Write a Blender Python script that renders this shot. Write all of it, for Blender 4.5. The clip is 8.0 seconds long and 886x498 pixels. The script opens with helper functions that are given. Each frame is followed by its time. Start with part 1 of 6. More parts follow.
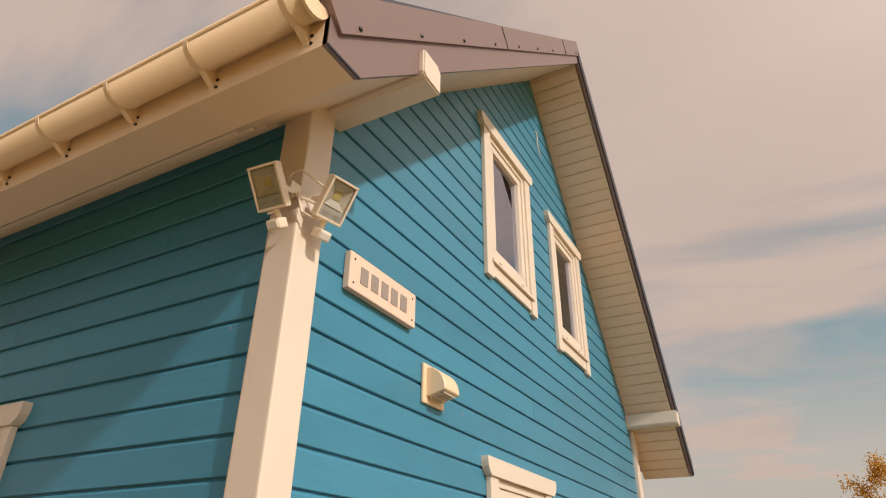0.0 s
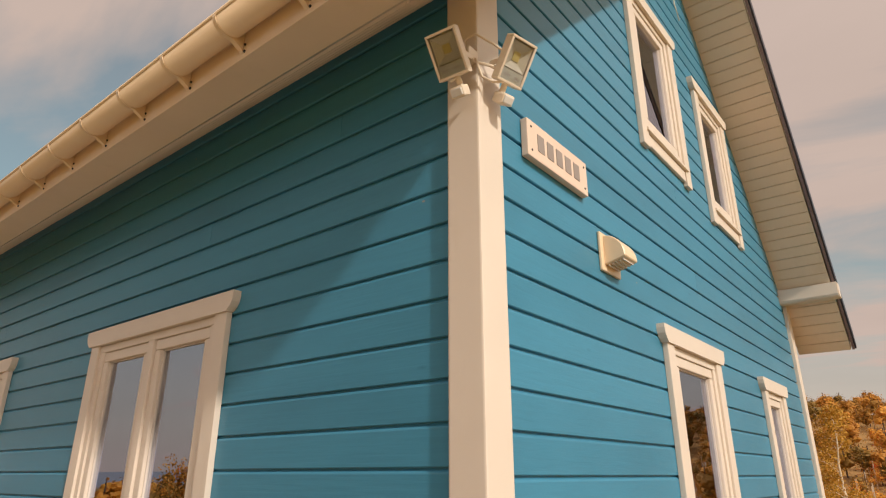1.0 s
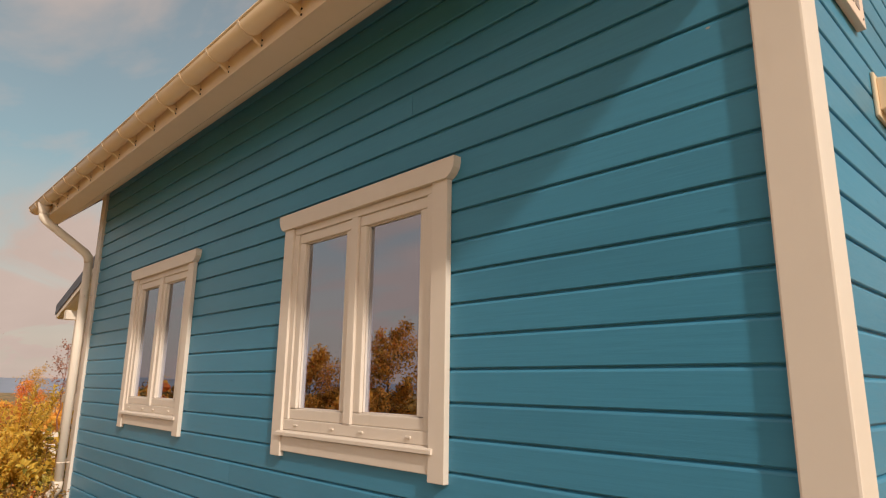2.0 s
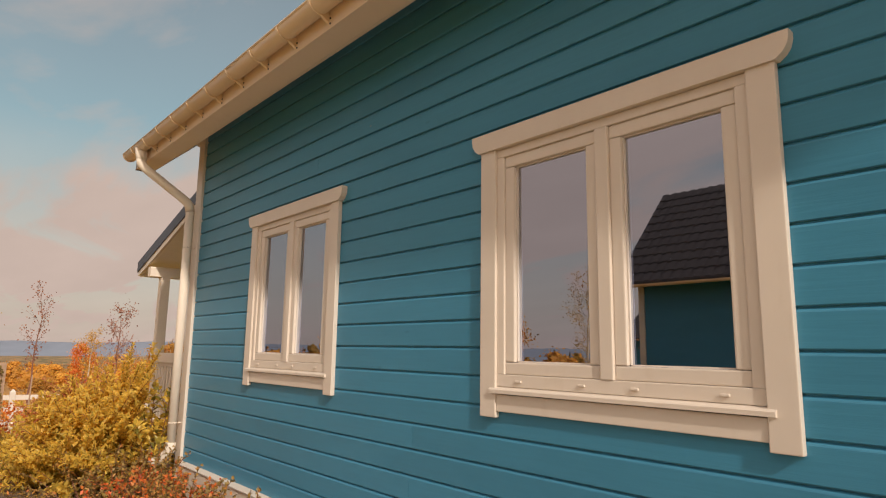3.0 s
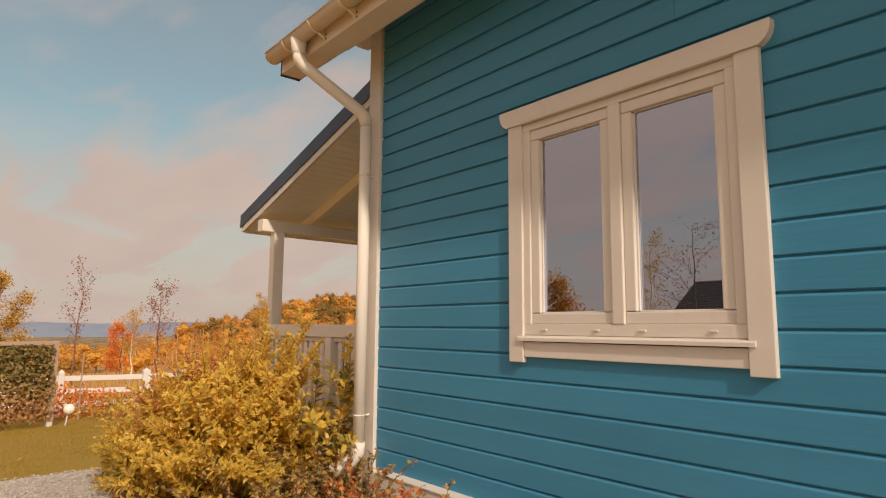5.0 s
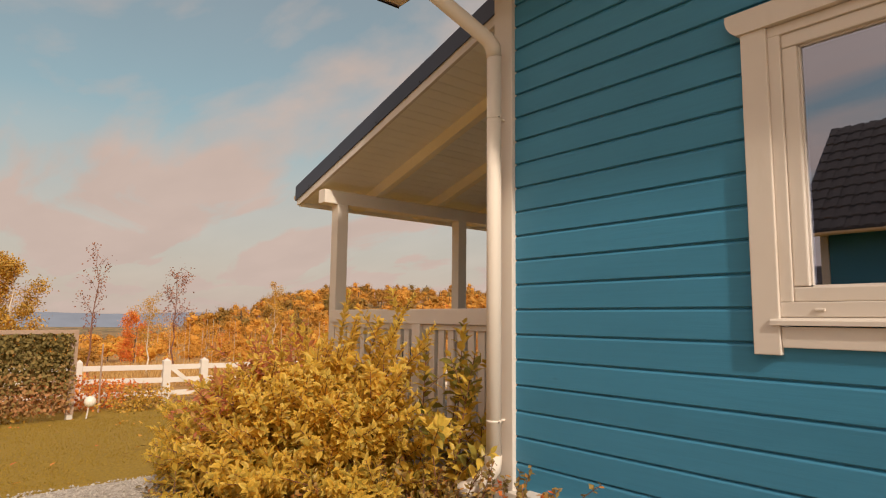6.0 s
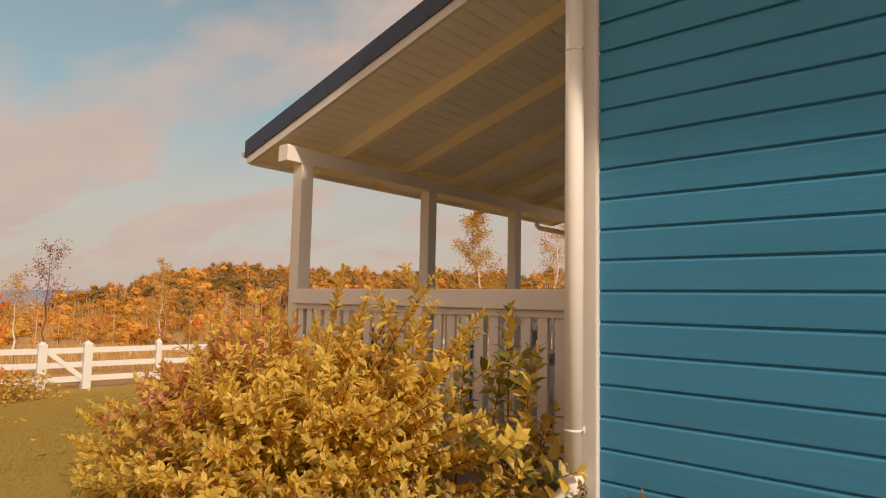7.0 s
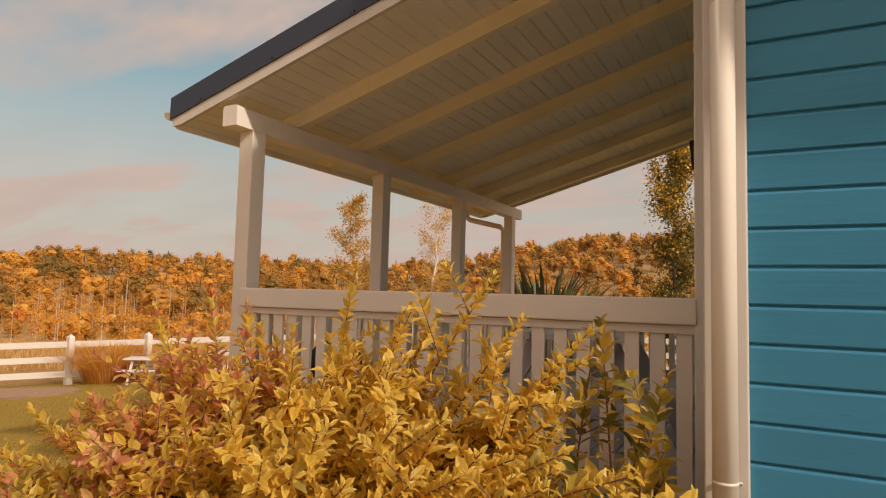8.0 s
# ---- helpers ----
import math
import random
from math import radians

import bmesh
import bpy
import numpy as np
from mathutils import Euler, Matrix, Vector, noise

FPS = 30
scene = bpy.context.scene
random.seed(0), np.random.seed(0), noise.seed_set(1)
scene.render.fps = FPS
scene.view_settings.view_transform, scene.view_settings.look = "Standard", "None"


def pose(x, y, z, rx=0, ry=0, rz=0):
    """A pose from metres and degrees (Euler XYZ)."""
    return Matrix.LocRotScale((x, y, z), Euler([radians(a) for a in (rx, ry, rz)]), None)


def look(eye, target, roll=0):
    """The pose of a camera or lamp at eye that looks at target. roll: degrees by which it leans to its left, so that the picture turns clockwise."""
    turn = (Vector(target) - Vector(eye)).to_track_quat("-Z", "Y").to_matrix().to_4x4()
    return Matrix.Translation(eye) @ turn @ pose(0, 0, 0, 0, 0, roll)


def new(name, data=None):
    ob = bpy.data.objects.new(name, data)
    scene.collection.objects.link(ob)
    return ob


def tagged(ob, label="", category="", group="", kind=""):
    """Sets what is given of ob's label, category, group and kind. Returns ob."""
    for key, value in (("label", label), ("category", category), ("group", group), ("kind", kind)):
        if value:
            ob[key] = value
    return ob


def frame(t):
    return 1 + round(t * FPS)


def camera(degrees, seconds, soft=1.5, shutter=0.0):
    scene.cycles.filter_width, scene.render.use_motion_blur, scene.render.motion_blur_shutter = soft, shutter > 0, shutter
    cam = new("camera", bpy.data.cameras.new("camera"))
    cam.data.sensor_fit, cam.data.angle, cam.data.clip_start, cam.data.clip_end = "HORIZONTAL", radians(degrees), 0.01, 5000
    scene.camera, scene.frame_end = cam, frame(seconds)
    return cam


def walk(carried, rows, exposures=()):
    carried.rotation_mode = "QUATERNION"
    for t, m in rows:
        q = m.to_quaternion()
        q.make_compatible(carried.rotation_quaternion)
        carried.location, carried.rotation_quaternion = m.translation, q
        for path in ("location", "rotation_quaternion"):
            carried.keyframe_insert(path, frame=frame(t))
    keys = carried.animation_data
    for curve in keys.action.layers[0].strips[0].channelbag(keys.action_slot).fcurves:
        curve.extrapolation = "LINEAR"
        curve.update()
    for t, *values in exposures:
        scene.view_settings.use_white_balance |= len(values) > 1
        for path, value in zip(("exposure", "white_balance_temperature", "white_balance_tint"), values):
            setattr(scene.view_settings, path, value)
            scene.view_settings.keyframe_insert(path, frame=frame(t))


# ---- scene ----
cam = camera(71.2, 8.0, soft=1.15)
METRES, EYE, TILT, LEAN, TURN = 8.0, 1.5, 0.0, 0.0, 27.3
PATH = [
    (0, (1.426, -1.452, 1.984), (0.577, 0.084, 2.944), 0.6),
    (0.5, (1.303, -1.482, 1.931), (0.297, 0.026, 2.778), 0.4),
    (1, (1.104, -1.555, 1.854), (-0.075, -0.092, 2.541), 0.0),
    (1.5, (0.849, -1.664, 1.760), (-0.476, -0.258, 2.282), 0.3),
    (2, (0.468, -1.814, 1.670), (-0.949, -0.471, 2.102), 0.8),
    (3.5, (-1.287, -2.241, 1.564), (-2.79, -0.953, 1.854), 0.7),
    (4, (-1.897, -2.34, 1.536), (-3.404, -1.053, 1.808), 0.5),
    (4.2, (-2.116, -2.382, 1.532), (-3.619, -1.09, 1.798), 0.5),
    (5.5, (-3.804, -2.418, 1.424), (-5.35, -1.173, 1.666), 0.5),
    (6, (-4.372, -2.448, 1.413), (-5.916, -1.197, 1.638), 0.6),
    (6.5, (-4.936, -2.487, 1.399), (-6.422, -1.165, 1.607), 0.8),
    (7, (-5.492, -2.498, 1.404), (-6.802, -0.997, 1.576), 1.2),
    (7.5, (-6.063, -2.478, 1.463), (-7.184, -0.826, 1.591), 0.8),
    (8, (-6.683, -2.424, 1.475), (-7.622, -0.664, 1.624), 1.5),
]
walk(cam, [(t, look(eye, target, roll)) for t, eye, target, roll in PATH], exposures=[(0.0, 0.17), (8.0, 0.17)])

# ---- world, sun, exposure ----
SUN_TO = Vector((1.0, -0.28, 0.706)).normalized()
world = bpy.data.worlds.new("autumn_sky")
scene.world = world
world.use_nodes = True


def sky_nodes():
    nt = world.node_tree
    n, l = nt.nodes, nt.links
    bg = n["Background"]
    sky = n.new("ShaderNodeTexSky")
    sky.sky_type, sky.sun_disc = "NISHITA", False
    sky.sun_elevation, sky.sun_rotation = math.asin(SUN_TO.z), math.atan2(SUN_TO.x, SUN_TO.y)
    sky.dust_density, sky.air_density = 1.6, 1.0
    lift = n.new("ShaderNodeMix")
    lift.data_type, lift.blend_type = "RGBA", "MULTIPLY"
    lift.inputs["Factor"].default_value = 1.0
    lift.inputs["B"].default_value = SKY_TINT
    l.new(sky.outputs["Color"], lift.inputs["A"])
    co = n.new("ShaderNodeTexCoord")
    sep = n.new("ShaderNodeSeparateXYZ")
    l.new(co.outputs["Generated"], sep.inputs[0])
    # flatten the dome onto a cloud layer: divide by height
    zz = n.new("ShaderNodeMath"); zz.operation = "ADD"; zz.inputs[1].default_value = 0.17
    l.new(sep.outputs["Z"], zz.inputs[0])
    mx = n.new("ShaderNodeMath"); mx.operation = "MAXIMUM"; mx.inputs[1].default_value = 0.06
    l.new(zz.outputs[0], mx.inputs[0])
    dv = n.new("ShaderNodeVectorMath"); dv.operation = "DIVIDE"
    cb = n.new("ShaderNodeCombineXYZ")
    for k in "XYZ":
        l.new(mx.outputs[0], cb.inputs[k])
    l.new(co.outputs["Generated"], dv.inputs[0]); l.new(cb.outputs[0], dv.inputs[1])
    big = n.new("ShaderNodeTexNoise")
    big.inputs["Scale"].default_value, big.inputs["Detail"].default_value = 1.05, 9.0
    big.inputs["Roughness"].default_value, big.inputs["Distortion"].default_value = 0.52, 0.5
    mp = n.new("ShaderNodeMapping")
    mp.inputs["Rotation"].default_value = (0, 0, radians(24))
    mp.inputs["Scale"].default_value = (0.75, 1.5, 1.0)
    mp.inputs["Location"].default_value = CLOUD_SHIFT
    l.new(dv.outputs[0], mp.inputs[0]); l.new(mp.outputs[0], big.inputs["Vector"])
    rmp = n.new("ShaderNodeValToRGB")
    rmp.color_ramp.elements[0].position, rmp.color_ramp.elements[1].position = 0.37, 0.55
    rmp.color_ramp.elements[0].color = (0.30, 0.30, 0.30, 1)
    # the cover thins out in a belt above the hazy horizon and closes again overhead
    belt = n.new("ShaderNodeValToRGB")
    e = belt.color_ramp.elements
    e.new(0.36); e.new(0.46)
    for k, (p, v) in enumerate(((0.10, 0.50), (0.30, 0.435), (0.41, 0.44), (0.62, 0.54))):
        e[k].position, e[k].color = p, (v, v, v, 1)
    l.new(sep.outputs["Z"], belt.inputs[0])
    cover = n.new("ShaderNodeMath"); cover.operation = "ADD"
    l.new(big.outputs["Fac"], cover.inputs[0]); l.new(belt.outputs["Color"], cover.inputs[1])
    thin = n.new("ShaderNodeMath"); thin.operation = "SUBTRACT"; thin.inputs[1].default_value = 0.5
    l.new(cover.outputs[0], thin.inputs[0])
    l.new(thin.outputs[0], rmp.inputs[0])
    # cloud shade varies softly
    sm = n.new("ShaderNodeTexNoise")
    sm.inputs["Scale"].default_value, sm.inputs["Detail"].default_value = 2.3, 6.0
    l.new(mp.outputs[0], sm.inputs["Vector"])
    cr = n.new("ShaderNodeValToRGB")
    cr.color_ramp.elements[0].position, cr.color_ramp.elements[1].position = 0.3, 0.7
    cr.color_ramp.elements[0].color = (*[c * 0.93 for c in CLOUD], 1)
    cr.color_ramp.elements[1].color = (*CLOUD, 1)
    l.new(sm.outputs["Fac"], cr.inputs[0])
    mix = n.new("ShaderNodeMix"); mix.data_type = "RGBA"
    hz = n.new("ShaderNodeValToRGB")
    hz.color_ramp.elements.new(0.17).color = (0.74, 0.74, 0.74, 1)
    hz.color_ramp.elements[0].position, hz.color_ramp.elements[0].color = 0.0, (0.96, 0.96, 0.96, 1)
    hz.color_ramp.elements[2].position, hz.color_ramp.elements[2].color = 0.40, (0.0, 0.0, 0.0, 1)
    l.new(sep.outputs["Z"], hz.inputs[0])
    veil = n.new("ShaderNodeMath"); veil.operation = "MAXIMUM"
    l.new(rmp.outputs["Color"], veil.inputs[0]); l.new(hz.outputs["Color"], veil.inputs[1])
    l.new(veil.outputs[0], mix.inputs["Factor"])
    # clouds and haze are brighter on the sun's side
    dot = n.new("ShaderNodeVectorMath"); dot.operation = "DOT_PRODUCT"
    dot.inputs[1].default_value = SUN_TO
    l.new(co.outputs["Generated"], dot.inputs[0])
    pos = n.new("ShaderNodeMath"); pos.operation = "MAXIMUM"; pos.inputs[1].default_value = 0.0
    l.new(dot.outputs["Value"], pos.inputs[0])
    sq = n.new("ShaderNodeMath"); sq.operation = "POWER"; sq.inputs[1].default_value = 2.0
    l.new(pos.outputs[0], sq.inputs[0])
    ma = n.new("ShaderNodeMath"); ma.operation = "MULTIPLY_ADD"
    ma.inputs[1].default_value, ma.inputs[2].default_value = 1.45, 1.0
    l.new(sq.outputs[0], ma.inputs[0])
    sc = n.new("ShaderNodeVectorMath"); sc.operation = "SCALE"
    l.new(cr.outputs["Color"], sc.inputs[0]); l.new(ma.outputs[0], sc.inputs["Scale"])
    l.new(lift.outputs["Result"], mix.inputs["A"]); l.new(sc.outputs[0], mix.inputs["B"])
    l.new(mix.outputs["Result"], bg.inputs["Color"])
    bg.inputs["Strength"].default_value = 0.110


SKY_TINT = (0.70, 1.05, 0.84, 1)
CLOUD = (4.90, 3.82, 3.30)
CLOUD_SHIFT = (0.3, 0.1, 0.0)
sky_nodes()
sun = new("sun", bpy.data.lights.new("sun", "SUN"))
sun.data.energy, sun.data.angle, sun.data.color = 2.7, radians(2.2), (1.0, 0.88, 0.75)
sun.matrix_world = look(SUN_TO * 60, (0, 0, 0))

# ---- materials ----


class Mat:
    """A small wrapper round a node material."""

    def __init__(self, name, color, rough=0.5, metal=0.0, spec=0.5):
        self.m = bpy.data.materials.new(name)
        self.m.use_nodes = True
        self.n, self.l = self.m.node_tree.nodes, self.m.node_tree.links
        self.b = self.n["Principled BSDF"]
        self.b.inputs["Base Color"].default_value = (*color, 1)
        self.b.inputs["Roughness"].default_value = rough
        self.b.inputs["Metallic"].default_value = metal
        self.b.inputs["Specular IOR Level"].default_value = spec
        self.color = color
        self.co = None

    def coords(self, scale=(1, 1, 1), space="Object"):
        t = self.n.new("ShaderNodeTexCoord")
        mp = self.n.new("ShaderNodeMapping")
        mp.inputs["Scale"].default_value = scale
        if space == "World":
            g = self.n.new("ShaderNodeNewGeometry")
            self.l.new(g.outputs["Position"], mp.inputs[0])
        else:
            self.l.new(t.outputs[space], mp.inputs[0])
        return mp.outputs[0]

    def noise(self, scale, detail=4.0, stretch=(1, 1, 1), space="World", rough=0.55, distort=0.0):
        t = self.n.new("ShaderNodeTexNoise")
        t.inputs["Scale"].default_value, t.inputs["Detail"].default_value = scale, detail
        t.inputs["Roughness"].default_value, t.inputs["Distortion"].default_value = rough, distort
        self.l.new(self.coords(stretch, space), t.inputs["Vector"])
        return t.outputs["Fac"]

    def ramp(self, fac, stops):
        r = self.n.new("ShaderNodeValToRGB")
        e = r.color_ramp.elements
        while len(e) < len(stops):
            e.new(0.5)
        for k, (p, c) in enumerate(stops):
            e[k].position, e[k].color = p, (*c, 1) if len(c) == 3 else c
        self.l.new(fac, r.inputs[0])
        return r.outputs["Color"]

    def mix(self, fac, a, b, blend="MIX"):
        x = self.n.new("ShaderNodeMix")
        x.data_type, x.blend_type = "RGBA", blend
        for sock, v in (("Factor", fac), ("A", a), ("B", b)):
            if hasattr(v, "is_linked"):
                self.l.new(v, x.inputs[sock])
            elif sock == "Factor":
                x.inputs[sock].default_value = v
            else:
                x.inputs[sock].default_value = (*v, 1)
        return x.outputs["Result"]

    def math(self, op, a, b=0.0):
        x = self.n.new("ShaderNodeMath")
        x.operation = op
        for k, v in enumerate((a, b)):
            if hasattr(v, "is_linked"):
                self.l.new(v, x.inputs[k])
            else:
                x.inputs[k].default_value = v
        return x.outputs[0]

    def base(self, sock):
        self.l.new(sock, self.b.inputs["Base Color"])
        return self

    def roughness(self, fac, lo, hi):
        r = self.n.new("ShaderNodeMapRange")
        r.inputs["To Min"].default_value, r.inputs["To Max"].default_value = lo, hi
        self.l.new(fac, r.inputs["Value"])
        self.l.new(r.outputs[0], self.b.inputs["Roughness"])

    def bump(self, fac, strength=0.3, dist=0.004):
        bp = self.n.new("ShaderNodeBump")
        bp.inputs["Strength"].default_value, bp.inputs["Distance"].default_value = strength, dist
        self.l.new(fac, bp.inputs["Height"])
        self.l.new(bp.outputs[0], self.b.inputs["Normal"])

    def random(self):
        o = self.n.new("ShaderNodeObjectInfo")
        return o.outputs["Random"]

    def island(self):
        g = self.n.new("ShaderNodeNewGeometry")
        return g.outputs["Random Per Island"]

    def attr(self, name):
        a = self.n.new("ShaderNodeAttribute")
        a.attribute_name = name
        return a.outputs["Fac"]


def scaled(c, k):
    return tuple(min(1.0, x * k) for x in c)


def make_board_paint():
    m = Mat("blue_board_paint", BLUE, 0.42, 0.0, 0.32)
    grain = m.noise(5.0, 6.0, (0.6, 1.0, 14.0), "World", 0.6, 0.4)
    patch = m.noise(1.3, 4.0, (0.7, 1, 2.5))
    col = m.ramp(m.random(), [(0.0, scaled(BLUE, 0.88)), (0.5, BLUE), (1.0, scaled(BLUE, 1.1))])
    col = m.mix(m.ramp(patch, [(0.3, (0, 0, 0)), (0.75, (1, 1, 1))]), col, scaled(BLUE, 1.12))
    col = m.mix(m.ramp(grain, [(0.35, (0.20,) * 3), (0.60, (0, 0, 0))]), col, scaled(BLUE, 0.75))
    streak = m.noise(2.2, 5.0, (0.35, 0.35, 22.0), "World", 0.6, 0.2)
    col = m.mix(m.ramp(streak, [(0.55, (0, 0, 0)), (0.75, (0.12,) * 3)]), col, scaled(BLUE, 1.2))
    # faint knots under the paint
    kn = m.n.new("ShaderNodeTexVoronoi")
    kn.inputs["Scale"].default_value = 3.1
    m.l.new(m.coords((0.8, 0.8, 2.4), "World"), kn.inputs["Vector"])
    spot = m.ramp(kn.outputs["Distance"], [(0.02, (0.5,) * 3), (0.07, (0, 0, 0))])
    col = m.mix(spot, col, (BLUE[0] * 0.6, BLUE[1] * 0.66, BLUE[2] * 0.66))
    # small bare flecks
    fl = m.n.new("ShaderNodeTexVoronoi")
    fl.inputs["Scale"].default_value = 2.2
    m.l.new(m.coords((1.0, 1.0, 1.9), "World"), fl.inputs["Vector"])
    fleck = m.ramp(fl.outputs["Distance"], [(0.012, (0.8,) * 3), (0.02, (0, 0, 0))])
    col = m.mix(fleck, col, (0.42, 0.30, 0.2))
    m.base(col)
    m.roughness(grain, 0.27, 0.44)
    m.bump(grain, 0.24, 0.003)
    return m.m


def make_white_paint(name, c, rough=0.45):
    m = Mat(name, c, rough)
    a = m.noise(3.0, 4.0)
    g = m.noise(9.0, 5.0, (1, 1, 0.25))
    col = m.mix(m.ramp(a, [(0.35, (0.0,) * 3), (0.7, (0.6,) * 3)]), c, scaled(c, 0.93))
    col = m.mix(m.ramp(g, [(0.62, (0.0,) * 3), (0.75, (0.4,) * 3)]), col, (c[0] * 0.88, c[1] * 0.85, c[2] * 0.8))
    m.base(col)
    m.bump(g, 0.12, 0.002)
    return m.m


def make_plain(name, c, rough=0.5, metal=0.0, vary=0.12, scale=6.0, bump=0.1):
    m = Mat(name, c, rough, metal)
    a = m.noise(scale, 5.0)
    m.base(m.mix(a, scaled(c, 1 - vary), scaled(c, 1 + vary)))
    m.roughness(a, max(0.02, rough - 0.07), min(1, rough + 0.07))
    if bump:
        m.bump(m.noise(scale * 8, 4.0), bump, 0.003)
    return m.m


def make_glass(name, ior, tint):
    m = bpy.data.materials.new(name)
    m.use_nodes = True
    n, l = m.node_tree.nodes, m.node_tree.links
    n.clear()
    out = n.new("ShaderNodeOutputMaterial")
    mixer = n.new("ShaderNodeMixShader")
    fr = n.new("ShaderNodeFresnel"); fr.inputs["IOR"].default_value = ior
    gl = n.new("ShaderNodeBsdfGlossy"); gl.inputs["Roughness"].default_value = 0.004
    gl.inputs["Color"].default_value = (0.85, 0.88, 1.0, 1)
    tr = n.new("ShaderNodeBsdfTransparent"); tr.inputs["Color"].default_value = tint
    l.new(fr.outputs[0], mixer.inputs[0]); l.new(tr.outputs[0], mixer.inputs[1]); l.new(gl.outputs[0], mixer.inputs[2])
    l.new(mixer.outputs[0], out.inputs[0])
    return m


def make_leaf(name, stops, rough=0.5, trans=0.25, rim=None):
    m = Mat(name, stops[0][1], rough)
    col = m.ramp(m.attr("tone"), stops)
    if rim:
        col = m.mix(m.attr("rim"), m.mix(0.45, rim, col), col)
    m.base(col)
    nz = m.noise(30.0, 3.0)
    m.roughness(nz, rough - 0.1, rough + 0.1)
    tl = m.n.new("ShaderNodeBsdfTranslucent")
    m.l.new(col, tl.inputs["Color"])
    mixer = m.n.new("ShaderNodeMixShader")
    mixer.inputs[0].default_value = trans
    out = m.n["Material Output"]
    m.l.new(m.b.outputs[0], mixer.inputs[1]); m.l.new(tl.outputs[0], mixer.inputs[2])
    m.l.new(mixer.outputs[0], out.inputs["Surface"])
    return m.m


def make_ground():
    m = Mat("lawn_and_meadow", (0.1, 0.12, 0.03), 0.9)
    fine = m.noise(38.0, 5.0)
    mid = m.noise(1.1, 4.0)
    lawn = m.ramp(fine, [(0.3, (0.225, 0.142, 0.010)), (0.55, (0.325, 0.203, 0.014)), (0.8, (0.395, 0.248, 0.022))])
    lawn = m.mix(m.ramp(mid, [(0.35, (0,) * 3), (0.7, (0.6,) * 3)]), lawn, (0.33, 0.205, 0.018))
    dry = m.ramp(m.noise(9.0, 6.0), [(0.3, (0.30, 0.155, 0.045)), (0.55, (0.44, 0.25, 0.08)), (0.8, (0.54, 0.34, 0.13))])
    field = m.ramp(m.noise(0.012, 3.0, (1.0, 3.0, 1.0)), [(0.35, (0.10, 0.07, 0.035)), (0.5, (0.32, 0.2, 0.08)), (0.62, (0.10, 0.10, 0.04)), (0.75, (0.2, 0.12, 0.06))])
    g = m.n.new("ShaderNodeNewGeometry")
    sep = m.n.new("ShaderNodeSeparateXYZ")
    m.l.new(g.outputs["Position"], sep.inputs[0])
    far = m.math("MULTIPLY", sep.outputs["X"], -1.0)
    yy = m.math("MULTIPLY", sep.outputs["Y"], 0.75)
    reach = m.math("MAXIMUM", m.math("ADD", far, m.math("MULTIPLY", mid, 1.2)), m.math("ADD", m.math("ADD", m.math("MULTIPLY", far, 0.62), yy), 2.6))
    edge = m.ramp(m.math("MULTIPLY", reach, 0.01), [(0.238, (0,) * 3), (0.252, (1, 1, 1))])
    col = m.mix(edge, lawn, dry)
    edge2 = m.ramp(m.math("MULTIPLY", reach, 0.002), [(0.16, (0,) * 3), (0.4, (1, 1, 1))])
    col = m.mix(edge2, col, field)
    m.base(col)
    m.bump(fine, 0.8, 0.03)
    return m.m


def make_gravel():
    m = Mat("pale_gravel", (0.5, 0.46, 0.4), 0.9)
    v = m.n.new("ShaderNodeTexVoronoi")
    v.inputs["Scale"].default_value = 60.0
    m.l.new(m.coords((1, 1, 1), "World"), v.inputs["Vector"])
    col = m.ramp(v.outputs["Color"], [(0.2, (0.33, 0.285, 0.24)), (0.5, (0.47, 0.415, 0.35)), (0.85, (0.58, 0.52, 0.45))])
    col = m.mix(m.ramp(m.noise(2.0), [(0.4, (0,) * 3), (0.7, (0.5,) * 3)]), col, (0.40, 0.345, 0.285))
    m.base(col)
    m.bump(v.outputs["Distance"], 0.9, 0.012)
    return m.m


BLUE = (0.052, 0.223, 0.352)
CREAM = (0.71, 0.625, 0.54)
PAINT = make_board_paint()
WHITE = make_white_paint("cream_white_paint", CREAM)
SOFFIT = make_white_paint("cream_soffit_board", (0.80, 0.64, 0.48), 0.5)
PORCH_WHITE = make_white_paint("porch_grey_white_paint", (0.86, 0.755, 0.64), 0.5)
PORCH_CEIL = make_white_paint("porch_ceiling_paint", (0.93, 0.87, 0.76), 0.55)
RAFTER = make_white_paint("porch_rafter_paint", (0.92, 0.79, 0.57), 0.5)
PVC = make_plain("cream_gutter_plastic", (0.78, 0.61, 0.42), 0.32, 0, 0.06, 4.0, 0.03)
FASCIA = make_plain("mauve_brown_sheet_metal", (0.22, 0.155, 0.15), 0.42, 0.25, 0.08, 3.0, 0.04)
BLACK_EDGE = make_plain("dark_roof_edge", (0.03, 0.03, 0.045), 0.45, 0.2)
PIPE = make_plain("cream_white_pipe", (0.77, 0.67, 0.56), 0.68, 0, 0.05, 4.0, 0.03)
SLATE = make_plain("slate_blue_sheet_metal", (0.055, 0.06, 0.085), 0.42, 0.3, 0.1, 3.0, 0.04)
TILE = make_plain("dark_roof_tile", (0.045, 0.04, 0.042), 0.5, 0.0, 0.3, 5.0)
GLASS = make_glass("window_glass", 5.2, (0.74, 0.77, 0.77, 1))
LAMP_GLASS = make_glass("lamp_cover_glass", 1.4, (0.95, 0.95, 0.93, 1))
ROOM = make_plain("interior_plaster", (0.35, 0.33, 0.3), 0.8)
CURTAIN = make_plain("white_net_curtain", (0.7, 0.68, 0.66), 0.8)
